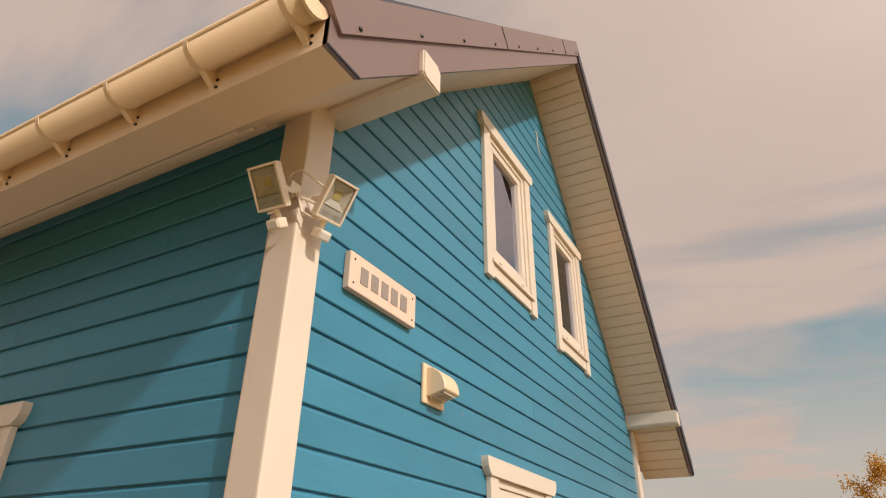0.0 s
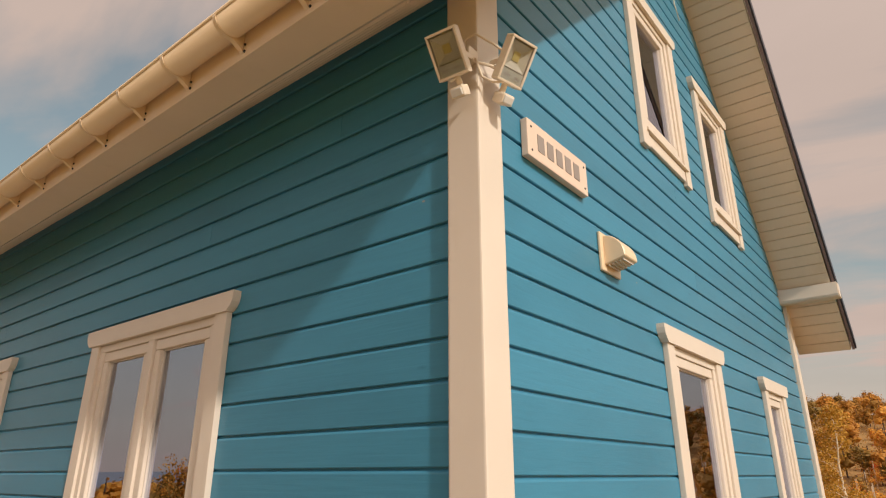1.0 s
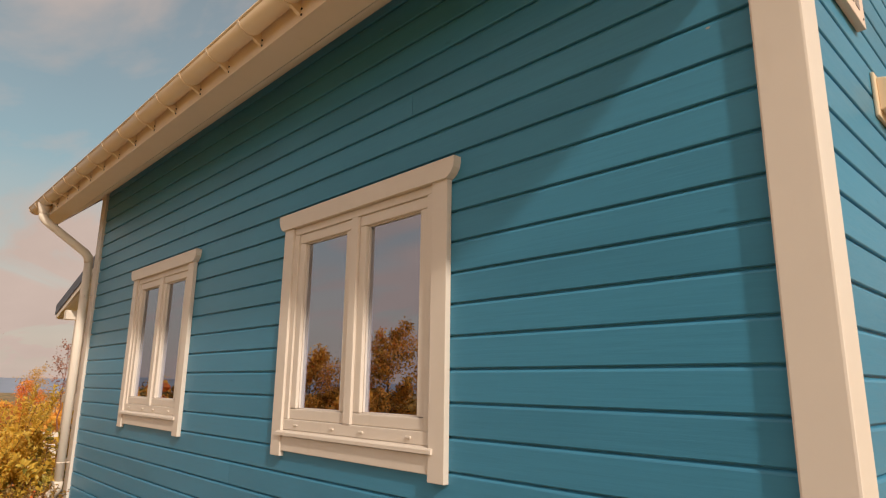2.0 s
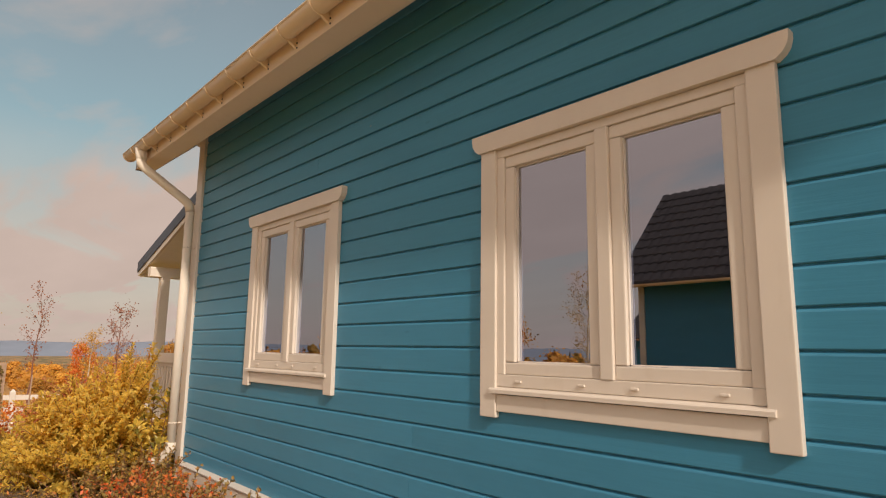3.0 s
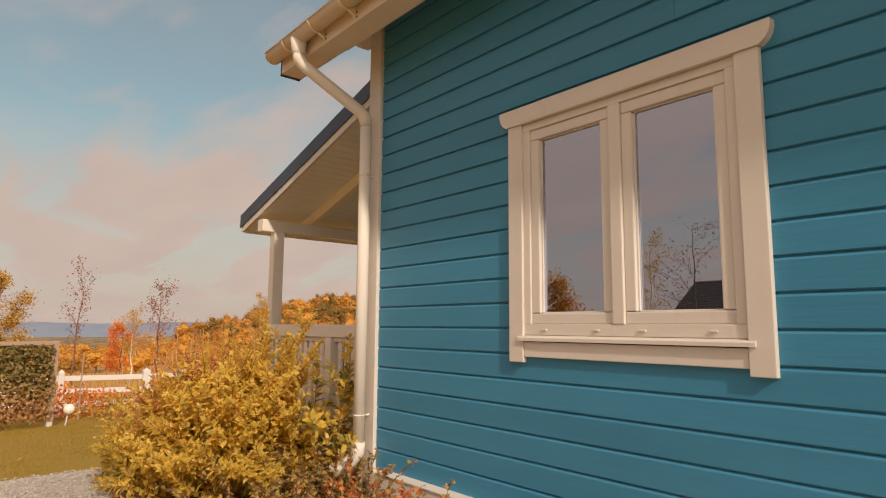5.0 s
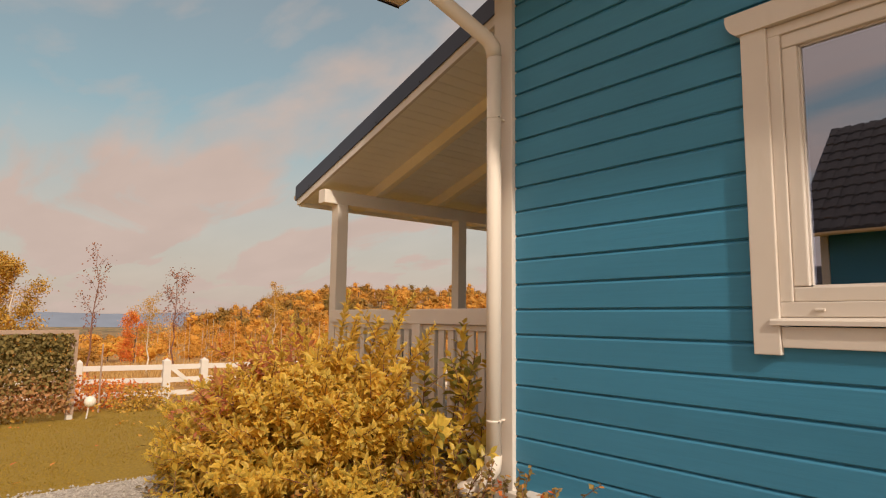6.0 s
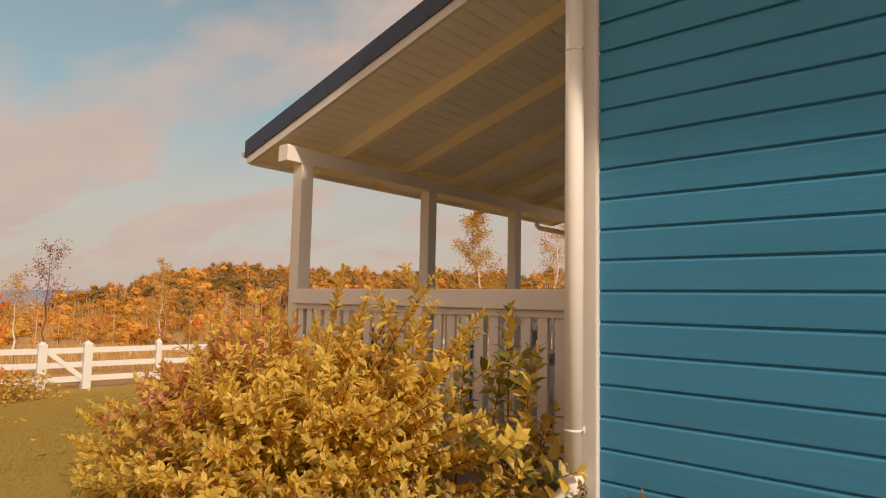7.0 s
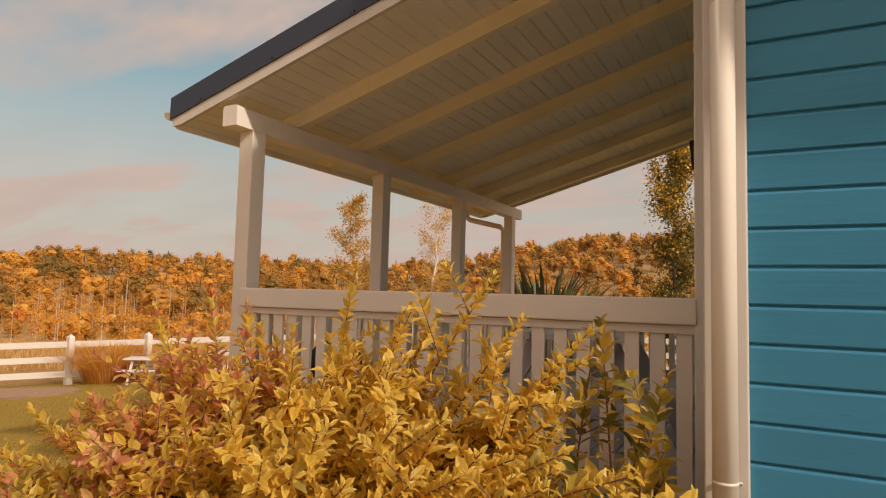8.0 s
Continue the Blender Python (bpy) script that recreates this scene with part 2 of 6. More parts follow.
PLINTH = make_plain("pale_render_plinth", (0.74, 0.65, 0.54), 0.85, 0, 0.12, 12.0, 0.5)
FENCE = make_white_paint("fence_white_paint", (0.68, 0.615, 0.54), 0.5)
GREYWOOD = make_plain("weathered_grey_wood", (0.68, 0.61, 0.55), 0.7, 0, 0.15, 7.0, 0.3)
DECK = make_plain("grey_decking", (0.46, 0.42, 0.40), 0.6, 0, 0.2, 9.0, 0.3)
SIGN = make_plain("bleached_wood_sign", (0.74, 0.58, 0.48), 0.6, 0, 0.08, 8.0, 0.2)
INK = make_plain("blue_grey_lettering", (0.30, 0.255, 0.235), 0.6)
LAMP_WHITE = make_plain("lamp_housing_white", (0.78, 0.68, 0.56), 0.4, 0, 0.05)
LAMP_DARK = make_plain("lamp_reflector", (0.66, 0.64, 0.58), 0.35, 0.15, 0.1)
LED = make_plain("led_plate_yellow", (0.62, 0.52, 0.22), 0.4)
SCREW = make_plain("dark_screw", (0.03, 0.03, 0.035), 0.4, 0.5)
SOIL = make_plain("brown_bed_mulch", (0.13, 0.085, 0.06), 0.95, 0, 0.35, 14.0, 0.8)
BEDSOIL = make_plain("reddish_bed_soil", (0.32, 0.19, 0.11), 0.95, 0, 0.25, 9.0, 0.6)
BARK = make_plain("grey_brown_bark", (0.13, 0.095, 0.07), 0.9, 0, 0.3, 10.0, 0.5)
BIRCH = make_plain("birch_bark", (0.62, 0.52, 0.4), 0.7, 0, 0.35, 3.0, 0.3)
TWIG = make_plain("reddish_twig", (0.2, 0.085, 0.05), 0.7, 0, 0.2, 20.0)
FRAMEWOOD = make_plain("weathered_trellis_wood", (0.4, 0.27, 0.19), 0.75, 0, 0.15, 6.0, 0.3)
GLOBE = make_plain("white_globe_plastic", (0.82, 0.74, 0.62), 0.35, 0, 0.03)
NAVY = make_plain("black_blue_fabric", (0.015, 0.02, 0.04), 0.6)
BLUEBOX = make_plain("bright_blue_plastic", (0.02, 0.2, 0.5), 0.4)
# far woodland: the blue-grey of distance haze is mixed into its base colour
HAZE_WOOD = make_plain("haze_tinted_far_woodland", (0.20, 0.235, 0.30), 0.9, 0, 0.2, 0.02, 0.0)
GROUND = make_ground()
GRAVEL = make_gravel()
L_SHRUB = make_leaf("variegated_shrub_leaf", [(0.0, (0.17, 0.15, 0.035)), (0.3, (0.58, 0.43, 0.08)), (0.6, (0.95, 0.61, 0.085)), (0.82, (0.97, 0.71, 0.16)), (0.87, (0.80, 0.36, 0.19)), (1.0, (0.62, 0.08, 0.09))], 0.45, 0.50, (0.48, 0.33, 0.055))
L_GREEN = make_leaf("green_shrub_leaf", [(0.0, (0.14, 0.14, 0.03)), (0.4, (0.34, 0.28, 0.05)), (0.7, (0.72, 0.50, 0.08)), (1.0, (0.88, 0.60, 0.10))], 0.4, 0.45)
L_COVER = make_leaf("groundcover_leaf", [(0.0, (0.16, 0.12, 0.04)), (0.5, (0.42, 0.27, 0.07)), (0.8, (0.60, 0.29, 0.08)), (0.92, (0.82, 0.24, 0.05)), (1.0, (0.84, 0.14, 0.04))], 0.5, 0.35)
L_BIRCH = make_leaf("yellow_birch_leaf", [(0.0, (0.24, 0.17, 0.03)), (0.5, (0.55, 0.30, 0.04)), (1.0, (0.70, 0.42, 0.06))], 0.55, 0.3)
L_WOOD = make_leaf("autumn_wood_leaf", [(0.0, (0.13, 0.10, 0.022)), (0.25, (0.28, 0.165, 0.03)), (0.5, (0.52, 0.24, 0.032)), (0.75, (0.70, 0.32, 0.038)), (0.93, (0.78, 0.45, 0.07)), (1.0, (0.66, 0.13, 0.03))], 0.6, 0.3)
L_RED = make_leaf("orange_red_leaf", [(0.0, (0.55, 0.14, 0.03)), (0.5, (0.80, 0.23, 0.04)), (1.0, (0.86, 0.42, 0.08))], 0.55, 0.4)
L_DARK = make_leaf("dark_green_leaf", [(0.0, (0.05, 0.05, 0.015)), (0.6, (0.16, 0.13, 0.03)), (0.85, (0.52, 0.33, 0.04)), (1.0, (0.85, 0.52, 0.06))], 0.5, 0.3)
L_IVY = make_leaf("ivy_leaf", [(0.0, (0.13, 0.10, 0.025)), (0.55, (0.27, 0.19, 0.05)), (1.0, (0.50, 0.23, 0.09))], 0.75, 0.2)
L_SAPLING = make_leaf("pinkish_sapling_leaf", [(0.0, (0.22, 0.09, 0.06)), (1.0, (0.4, 0.19, 0.12))], 0.6, 0.2)
L_GRASS = make_leaf("dry_grass_blade", [(0.0, (0.42, 0.22, 0.06)), (0.6, (0.62, 0.36, 0.11)), (1.0, (0.76, 0.52, 0.22))], 0.6, 0.3)
L_GOLD = make_leaf("golden_grass_blade", [(0.0, (0.60, 0.31, 0.06)), (0.6, (0.84, 0.48, 0.10)), (1.0, (0.92, 0.62, 0.22))], 0.6, 0.6)
L_LAWN = make_leaf("lawn_blade", [(0.0, (0.265, 0.172, 0.012)), (0.6, (0.355, 0.22, 0.016)), (1.0, (0.44, 0.275, 0.025))], 0.6, 0.3)
L_REED = make_leaf("green_reed_blade", [(0.0, (0.05, 0.065, 0.03)), (1.0, (0.2, 0.19, 0.08))], 0.5, 0.2)

# ---- mesh helpers ----


def part(name, bm, material, parent=None, label="", smooth=False):
    me = bpy.data.meshes.new(name)
    bm.normal_update()
    bm.to_mesh(me)
    bm.free()
    if smooth:
        me.polygons.foreach_set("use_smooth", [True] * len(me.polygons))
    me.materials.append(material)
    ob = new(name, me)
    ob.parent = parent
    if label:
        ob["label"] = label
    return ob


def empty(name, label, category, m=None, group="", kind=""):
    ob = new(name)
    ob.empty_display_size = 0.1
    if m is not None:
        ob.matrix_basis = m
    return tagged(ob, label, category, group, kind)


def box(bm, x0, y0, z0, x1, y1, z1, bevel=0.0):
    vs = [bm.verts.new(p) for p in ((x0, y0, z0), (x1, y0, z0), (x1, y1, z0), (x0, y1, z0), (x0, y0, z1), (x1, y0, z1), (x1, y1, z1), (x0, y1, z1))]
    fs = [bm.faces.new([vs[i] for i in q]) for q in ((3, 2, 1, 0), (4, 5, 6, 7), (0, 1, 5, 4), (1, 2, 6, 5), (2, 3, 7, 6), (3, 0, 4, 7))]
    if bevel:
        es = list({e for f in fs for e in f.edges})
        bmesh.ops.bevel(bm, geom=es, offset=bevel, segments=2, affect="EDGES", profile=0.6)
    return vs


def boxed(*dims, bevel=0.004):
    bm = bmesh.new()
    box(bm, *dims, bevel=bevel)
    return bm


def prism(bm, pts, axis, a, b):
    """A polygon of (u, v) swept along x, y or z from a to b. u, v are the two other axes in order."""
    def at(u, v, w):
        return {"x": (w, u, v), "y": (u, w, v), "z": (u, v, w)}[axis]
    lo = [bm.verts.new(at(u, v, a)) for u, v in pts]
    hi = [bm.verts.new(at(u, v, b)) for u, v in pts]
    n = len(pts)
    fs = [bm.faces.new(lo), bm.faces.new(hi)]
    for i in range(n):
        fs.append(bm.faces.new((lo[i], lo[(i + 1) % n], hi[(i + 1) % n], hi[i])))
    bmesh.ops.recalc_face_normals(bm, faces=fs)
    return fs


def beam(bm, p, q, w, h, bevel=0.0, up=(0, 0, 1)):
    """A bar of width w and height h from p to q."""
    p, q = Vector(p), Vector(q)
    d = (q - p)
    length = d.length
    d.normalize()
    s = d.cross(Vector(up)).normalized()
    u = s.cross(d)
    n0 = len(bm.verts)
    tmp = bmesh.new()
    box(tmp, -w / 2, 0, -h / 2, w / 2, length, h / 2, bevel)
    m = Matrix(((s.x, d.x, u.x, p.x), (s.y, d.y, u.y, p.y), (s.z, d.z, u.z, p.z), (0, 0, 0, 1)))
    tmp.transform(m)
    me = bpy.data.meshes.new("tmp")
    tmp.to_mesh(me)
    tmp.free()
    bm.from_mesh(me)
    bpy.data.meshes.remove(me)


def tube(bm, pts, radii, sides=12, cap=True):
    """A round tube through the points."""
    pts = [Vector(p) for p in pts]
    if not hasattr(radii, "__len__"):
        radii = [radii] * len(pts)
    rings = []
    ref = Vector((0.31, 0.17, 0.93))
    for i, p in enumerate(pts):
        d = (pts[min(i + 1, len(pts) - 1)] - pts[max(i - 1, 0)]).normalized()
        if abs(d.dot(ref)) > 0.97:
            ref = Vector((0.9, 0.3, 0.1))
        s = d.cross(ref).normalized()
        u = s.cross(d)
        rings.append([bm.verts.new(p + radii[i] * (math.cos(a) * s + math.sin(a) * u)) for a in (2 * math.pi * k / sides for k in range(sides))])
    fs = []
    for a, b in zip(rings, rings[1:]):
        for k in range(sides):
            fs.append(bm.faces.new((a[k], a[(k + 1) % sides], b[(k + 1) % sides], b[k])))
    if cap:
        fs.append(bm.faces.new(rings[0]))
        fs.append(bm.faces.new(list(reversed(rings[-1]))))
    bmesh.ops.recalc_face_normals(bm, faces=fs)
    return fs


def disc_knob(bm, x, y, z, r, depth, axis="y", sides=10):
    e = {"x": Vector((1, 0, 0)), "y": Vector((0, -1, 0)), "z": Vector((0, 0, 1))}[axis]
    c = Vector((x, y, z))
    tube(bm, [c, c + e * depth * 0.7, c + e * depth], [r, r, r * 0.6], sides)


def pose_world(name, verts, faces, material, parent=None, attrs=None, smooth=False):
    me = bpy.data.meshes.new(name)
    me.from_pydata(verts, [], faces)
    for key, vals in (attrs or {}).items():
        a = me.attributes.new(key, "FLOAT", "POINT")
        a.data.foreach_set("value", np.asarray(vals, dtype=np.float32))
    if smooth:
        me.polygons.foreach_set("use_smooth", [True] * len(me.polygons))
    me.materials.append(material)
    ob = new(name, me)
    ob.parent = parent
    return ob


def unit(a):
    return a / np.maximum(np.linalg.norm(a, axis=1, keepdims=True), 1e-9)


def leaves(name, centre, axis, normal, length, width, tone, material, parent=None, fine=False, fold=0.25):
    """Many leaves in one mesh. centre: bases; axis: the way each leaf points; normal: its face."""
    n = len(centre)
    axis = unit(axis)
    side = unit(np.cross(axis, normal))
    nor = np.cross(side, axis)
    L, W = np.asarray(length).reshape(-1, 1), np.asarray(width).reshape(-1, 1)
    if fine:
        # base, two left, tip, two right, two along the rib
        us = (0.0, 0.3, 0.66, 1.0, 0.66, 0.3, 0.32, 0.68)
        vs = (0.0, 0.46, 0.40, 0.0, -0.40, -0.46, 0.0, 0.0)
        hs = (0.0, fold * 0.4, fold * 0.3, -0.30, fold * 0.3, fold * 0.4, -0.02, -0.08)
        quads = [(0, 6, 1), (1, 6, 7, 2), (2, 7, 3), (0, 5, 6), (5, 4, 7, 6), (4, 3, 7)]
        rim = [0.6, 1, 1, 1, 1, 1, 0, 0.1]
    else:
        us, vs, hs = (0.0, 0.45, 1.0, 0.5), (0.0, 0.5, 0.0, -0.5), (0.0, fold * 0.5, 0.0, fold * 0.5)
        quads = [(0, 1, 2), (0, 2, 3)]
        rim = [0, 1, 1, 1]
    k = len(us)
    V = np.stack([centre + axis * L * u + side * W * v + nor * W * h for u, v, h in zip(us, vs, hs)], 1).reshape(-1, 3)
    if not fine:
        tri = (np.arange(n)[:, None, None] * 4 + np.array(quads)[None]).reshape(-1)
        me = bpy.data.meshes.new(name)
        me.vertices.add(n * 4)
        me.vertices.foreach_set("co", V.astype(np.float32).ravel())
        me.loops.add(n * 6)
        me.loops.foreach_set("vertex_index", tri.astype(np.int32))
        me.polygons.add(n * 2)
        me.polygons.foreach_set("loop_start", np.arange(0, n * 6, 3, dtype=np.int32))
        for key, vals in (("tone", np.repeat(tone, 4)), ("rim", np.tile(rim, n))):
            me.attributes.new(key, "FLOAT", "POINT").data.foreach_set("value", np.asarray(vals, dtype=np.float32))
        me.materials.append(material)
        me.update(calc_edges=True)
        ob = new(name, me)
        ob.parent = parent
        return ob
    F = []
    for i in range(n):
        o = i * k
        for q in quads:
            F.append(tuple(o + j for j in q))
    return pose_world(name, V.tolist(), F, material, parent, {"tone": np.repeat(tone, k), "rim": np.tile(rim, n)})


def rnd(n, s=1.0):
    return (np.random.rand(n, 3) - 0.5) * 2 * s


def smoothstep(t):
    t = max(0.0, min(1.0, t))
    return t * t * (3 - 2 * t)


def ground_z(x, y):
    """The height of the land."""
    z = 0.15 - 1.3 * smoothstep((-9.0 - x) / 16.0)
    z -= 1.3 * smoothstep((y - 6.0) / 16.0) * (1 - 0.8 * smoothstep((-9.0 - x) / 16.0))
    r = math.hypot(x + 8, y)
    z -= 2.2 * smoothstep((r - 22) / 45)
    az = math.degrees(math.atan2(-(x + 6), y + 2))
    hill = smoothstep((76 - az) / 16) * smoothstep((az + 60) / 30)
    z += hill * (9.8 + 9.4 * smoothstep((34 - az) / 22) * smoothstep((az + 40) / 30)) * smoothstep((r - 70) / 120)
    z -= (1 - hill) * 24.0 * smoothstep((r - 60) / 900)
    return z


# ---- land ----


def build_ground():
    rings = [0.0]
    r = 1.2
    while r < 4200:
        rings.append(r)
        r *= 1.085
    seg = 120
    V, F = [(-8.0, 0.0, ground_z(-8, 0))], []
    for r in rings[1:]:
        for k in range(seg):
            a = 2 * math.pi * k / seg
            x, y = -8 + r * math.cos(a), r * math.sin(a)
            V.append((x, y, ground_z(x, y)))
    for k in range(seg):
        F.append((0, 1 + k, 1 + (k + 1) % seg))
    for i in range(len(rings) - 2):
        o, p = 1 + i * seg, 1 + (i + 1) * seg
        for k in range(seg):
            F.append((o + k, p + k, p + (k + 1) % seg, o + (k + 1) % seg))
    g = pose_world("ground", V, F, GROUND, smooth=True)
    tagged(g, "mown yellow-green lawn running into dry meadow and far fields", "ground", kind="structure")


def sheet(name, outline, lift, material, label, category):
    """A thin slab lying on the ground within an outline."""
    bm = bmesh.new()
    top = [bm.verts.new((x, y, ground_z(x, y) + lift)) for x, y in outline]
    low = [bm.verts.new((x, y, ground_z(x, y) - 0.05)) for x, y in outline]
    n = len(outline)
    bm.faces.new(top)
    for i in range(n):
        bm.faces.new((low[i], low[(i + 1) % n], top[(i + 1) % n], top[i]))
    bmesh.ops.triangulate(bm, faces=bm.faces[:])
    bmesh.ops.recalc_face_normals(bm, faces=bm.faces[:])
    return tagged(part(name, bm, material), label, category, kind="structure")


def wavy(pts, amp=0.05, step=0.25, seed=3):
    out = []
    rs = random.Random(seed)
    for (x0, y0), (x1, y1) in zip(pts, pts[1:] + pts[:1]):
        k = max(1, int(math.hypot(x1 - x0, y1 - y0) / step))
        for i in range(k):
            t = i / k
            out.append((x0 + (x1 - x0) * t + rs.uniform(-amp, amp), y0 + (y1 - y0) * t + rs.uniform(-amp, amp)))
    return out


build_ground()
sheet("gravel_path", wavy([(-9.45, -3.3), (-7.5, -3.35), (-4.0, -3.2), (-1.0, -2.9), (2.2, -2.2), (4.6, -0.2), (5.6, 3.4), (4.0, 3.8), (3.0, 0.9), (1.5, -0.95), (-1.0, -1.2), (-6.2, -1.1), (-7.4, -1.35), (-9.0, -1.0), (-9.7, 0.2), (-9.95, -0.6), (-9.75, -1.2), (-9.55, -2.4)], 0.04), 0.012, GRAVEL, "pale crushed gravel path beside the house", "path")
sheet("planting_bed", wavy([(-9.6, 0.35), (-9.5, -0.5), (-8.8, -1.12), (-7.4, -1.4), (-6.2, -1.15), (1.1, -1.02), (1.4, 6.0), (0.05, 6.0), (0.05, -0.03), (-6.8, -0.03), (-6.85, 0.35)], 0.05, seed=5), 0.03, SOIL, "dark soil planting bed along the house wall", "bed")

# ---- house ----
X0, X1 = -6.76, 0.0          # ends of the long front wall
DEPTH = 5.2
H, Z0 = 0.1345, 0.532        # board exposure, underside of the lowest board
APEX_Y, APEX_Z = 2.79, 6.233
EAVE_Z = 3.695               # soffit height at the front wall
SL_F, SL_B = (APEX_Z - EAVE_Z) / APEX_Y, 1.2
RAKE_E, RAKE_W = 0.478, -7.5

# windows: along-wall range of the casing, head top, leg bottom, number of sashes
FRONT_WINDOWS = [(-2.785, -1.394, 2.65, 1.287, 2), (-5.474, -4.130, 2.65, 1.293, 2)]
GABLE_WINDOWS = [(1.61, 2.53, 2.585, 1.25, 1), (3.60, 4.30, 2.545, 1.25, 1), (1.65, 2.50, 4.93, 3.68, 1), (2.95, 3.76, 4.83, 3.60, 1)]


def soffit_z(y):
    return EAVE_Z + SL_F * y if y < APEX_Y else APEX_Z - SL_B * (y - APEX_Y)


def row_spans(lo, hi, zlo, zhi, holes):
    """Lengths of wall left in a row between openings, with the vertical cut of each."""
    cuts = sorted((a, b) for a, b, t, s in holes if s < zhi - 1e-4 and t > zlo + 1e-4)
    out, at = [], lo
    for a, b in cuts:
        if a > at:
            out.append((at, a))
        at = max(at, b)
    if hi > at:
        out.append((at, hi))
    return out


def holes_of(windows):
    return [(a + 0.06, b - 0.06, t - 0.10, s + 0.10) for a, b, t, s, k in windows]


SECTION = [(0.0, 0.0), (0.017, 0.0), (0.020, 0.0030), (0.020, H - 0.0200), (0.0175, H - 0.0138), (0.0150, H - 0.0110), (0.006, H - 0.0055), (0.006, H), (0.0, H)]


def clipped(pts, lo, hi):
    """The board section cut to heights lo to hi."""
    for level, sign in ((lo, 1), (hi, -1)):
        out = []
        for (u0, v0), (u1, v1) in zip(pts, pts[1:] + pts[:1]):
            a, b = sign * (v0 - level), sign * (v1 - level)
            if a >= 0:
                out.append((u0, v0))
            if (a > 0) != (b > 0) and abs(a - b) > 1e-9 and a != 0 and b != 0:
                k = a / (a - b)
                out.append((u0 + (u1 - u0) * k, level))
        pts = out
    return pts


def board_mesh(a, b, lo=0.0, hi=H):
    bm = bmesh.new()
    prism(bm, [(0.020 - u, v) for u, v in clipped(SECTION, lo, hi)], "x", a, b)
    me = bpy.data.meshes.new("board")
    bm.to_mesh(me)
    bm.free()
    me.materials.append(PAINT)
    return me


def clad(wall, windows, length, m, limits, joints, rows):
    """Boards of a wall in rows, as parts of it, and its backing. limits(z): the ends of a row."""
    rs = random.Random(joints)
    holes = holes_of(windows)
    bk = bmesh.new()
    for r in range(rows):
        z = Z0 + r * H
        lo, hi = limits(z)
        if hi - lo < 0.05:
            continue
        # split the row at window edges
        subs = row_spans(lo, hi, z, z + H, holes)
        for a, b in subs:
            box(bk, a, 0.022, z, b, 0.20, z + H)
            pieces = [(a, b)]
            if b - a > 2.2 and rs.random() < 0.55:
                c = rs.uniform(a + 0.6, b - 0.6)
                pieces = [(a, c - 0.0008), (c + 0.0008, b)]
            for p, q in pieces:
                ob = new("board", board_mesh(p, q))
                ob.parent = wall
                ob.location = (0, 0, z)
        # short heights left over and under an opening
        for a, b, t, s in holes:
            for lo_, hi_ in ((t - z, H), (0.0, s - z)):
                if 0 <= lo_ < hi_ <= H and hi_ - lo_ > 0.006 and (lo_ > 0 or hi_ < H):
                    box(bk, a, 0.022, z + lo_, b, 0.20, z + hi_)
                    ob = new("board", board_mesh(a, b, lo_, hi_))
                    ob.parent = wall
                    ob.location = (0, 0, z)
    b = part("backing", bk, ROOM, wall)
    return b


def front_limits(z):
    return (X0 - 0.005, X1 - 0.02)


def gable_limits(z):
    lo = 0.02 if z < EAVE_Z - 0.05 else max(0.02, (z - EAVE_Z) / SL_F)
    hi = DEPTH - 0.02 if z < 3.1 else min(DEPTH - 0.02, APEX_Y + (APEX_Z + 0.02 - z) / SL_B)
    return lo, hi


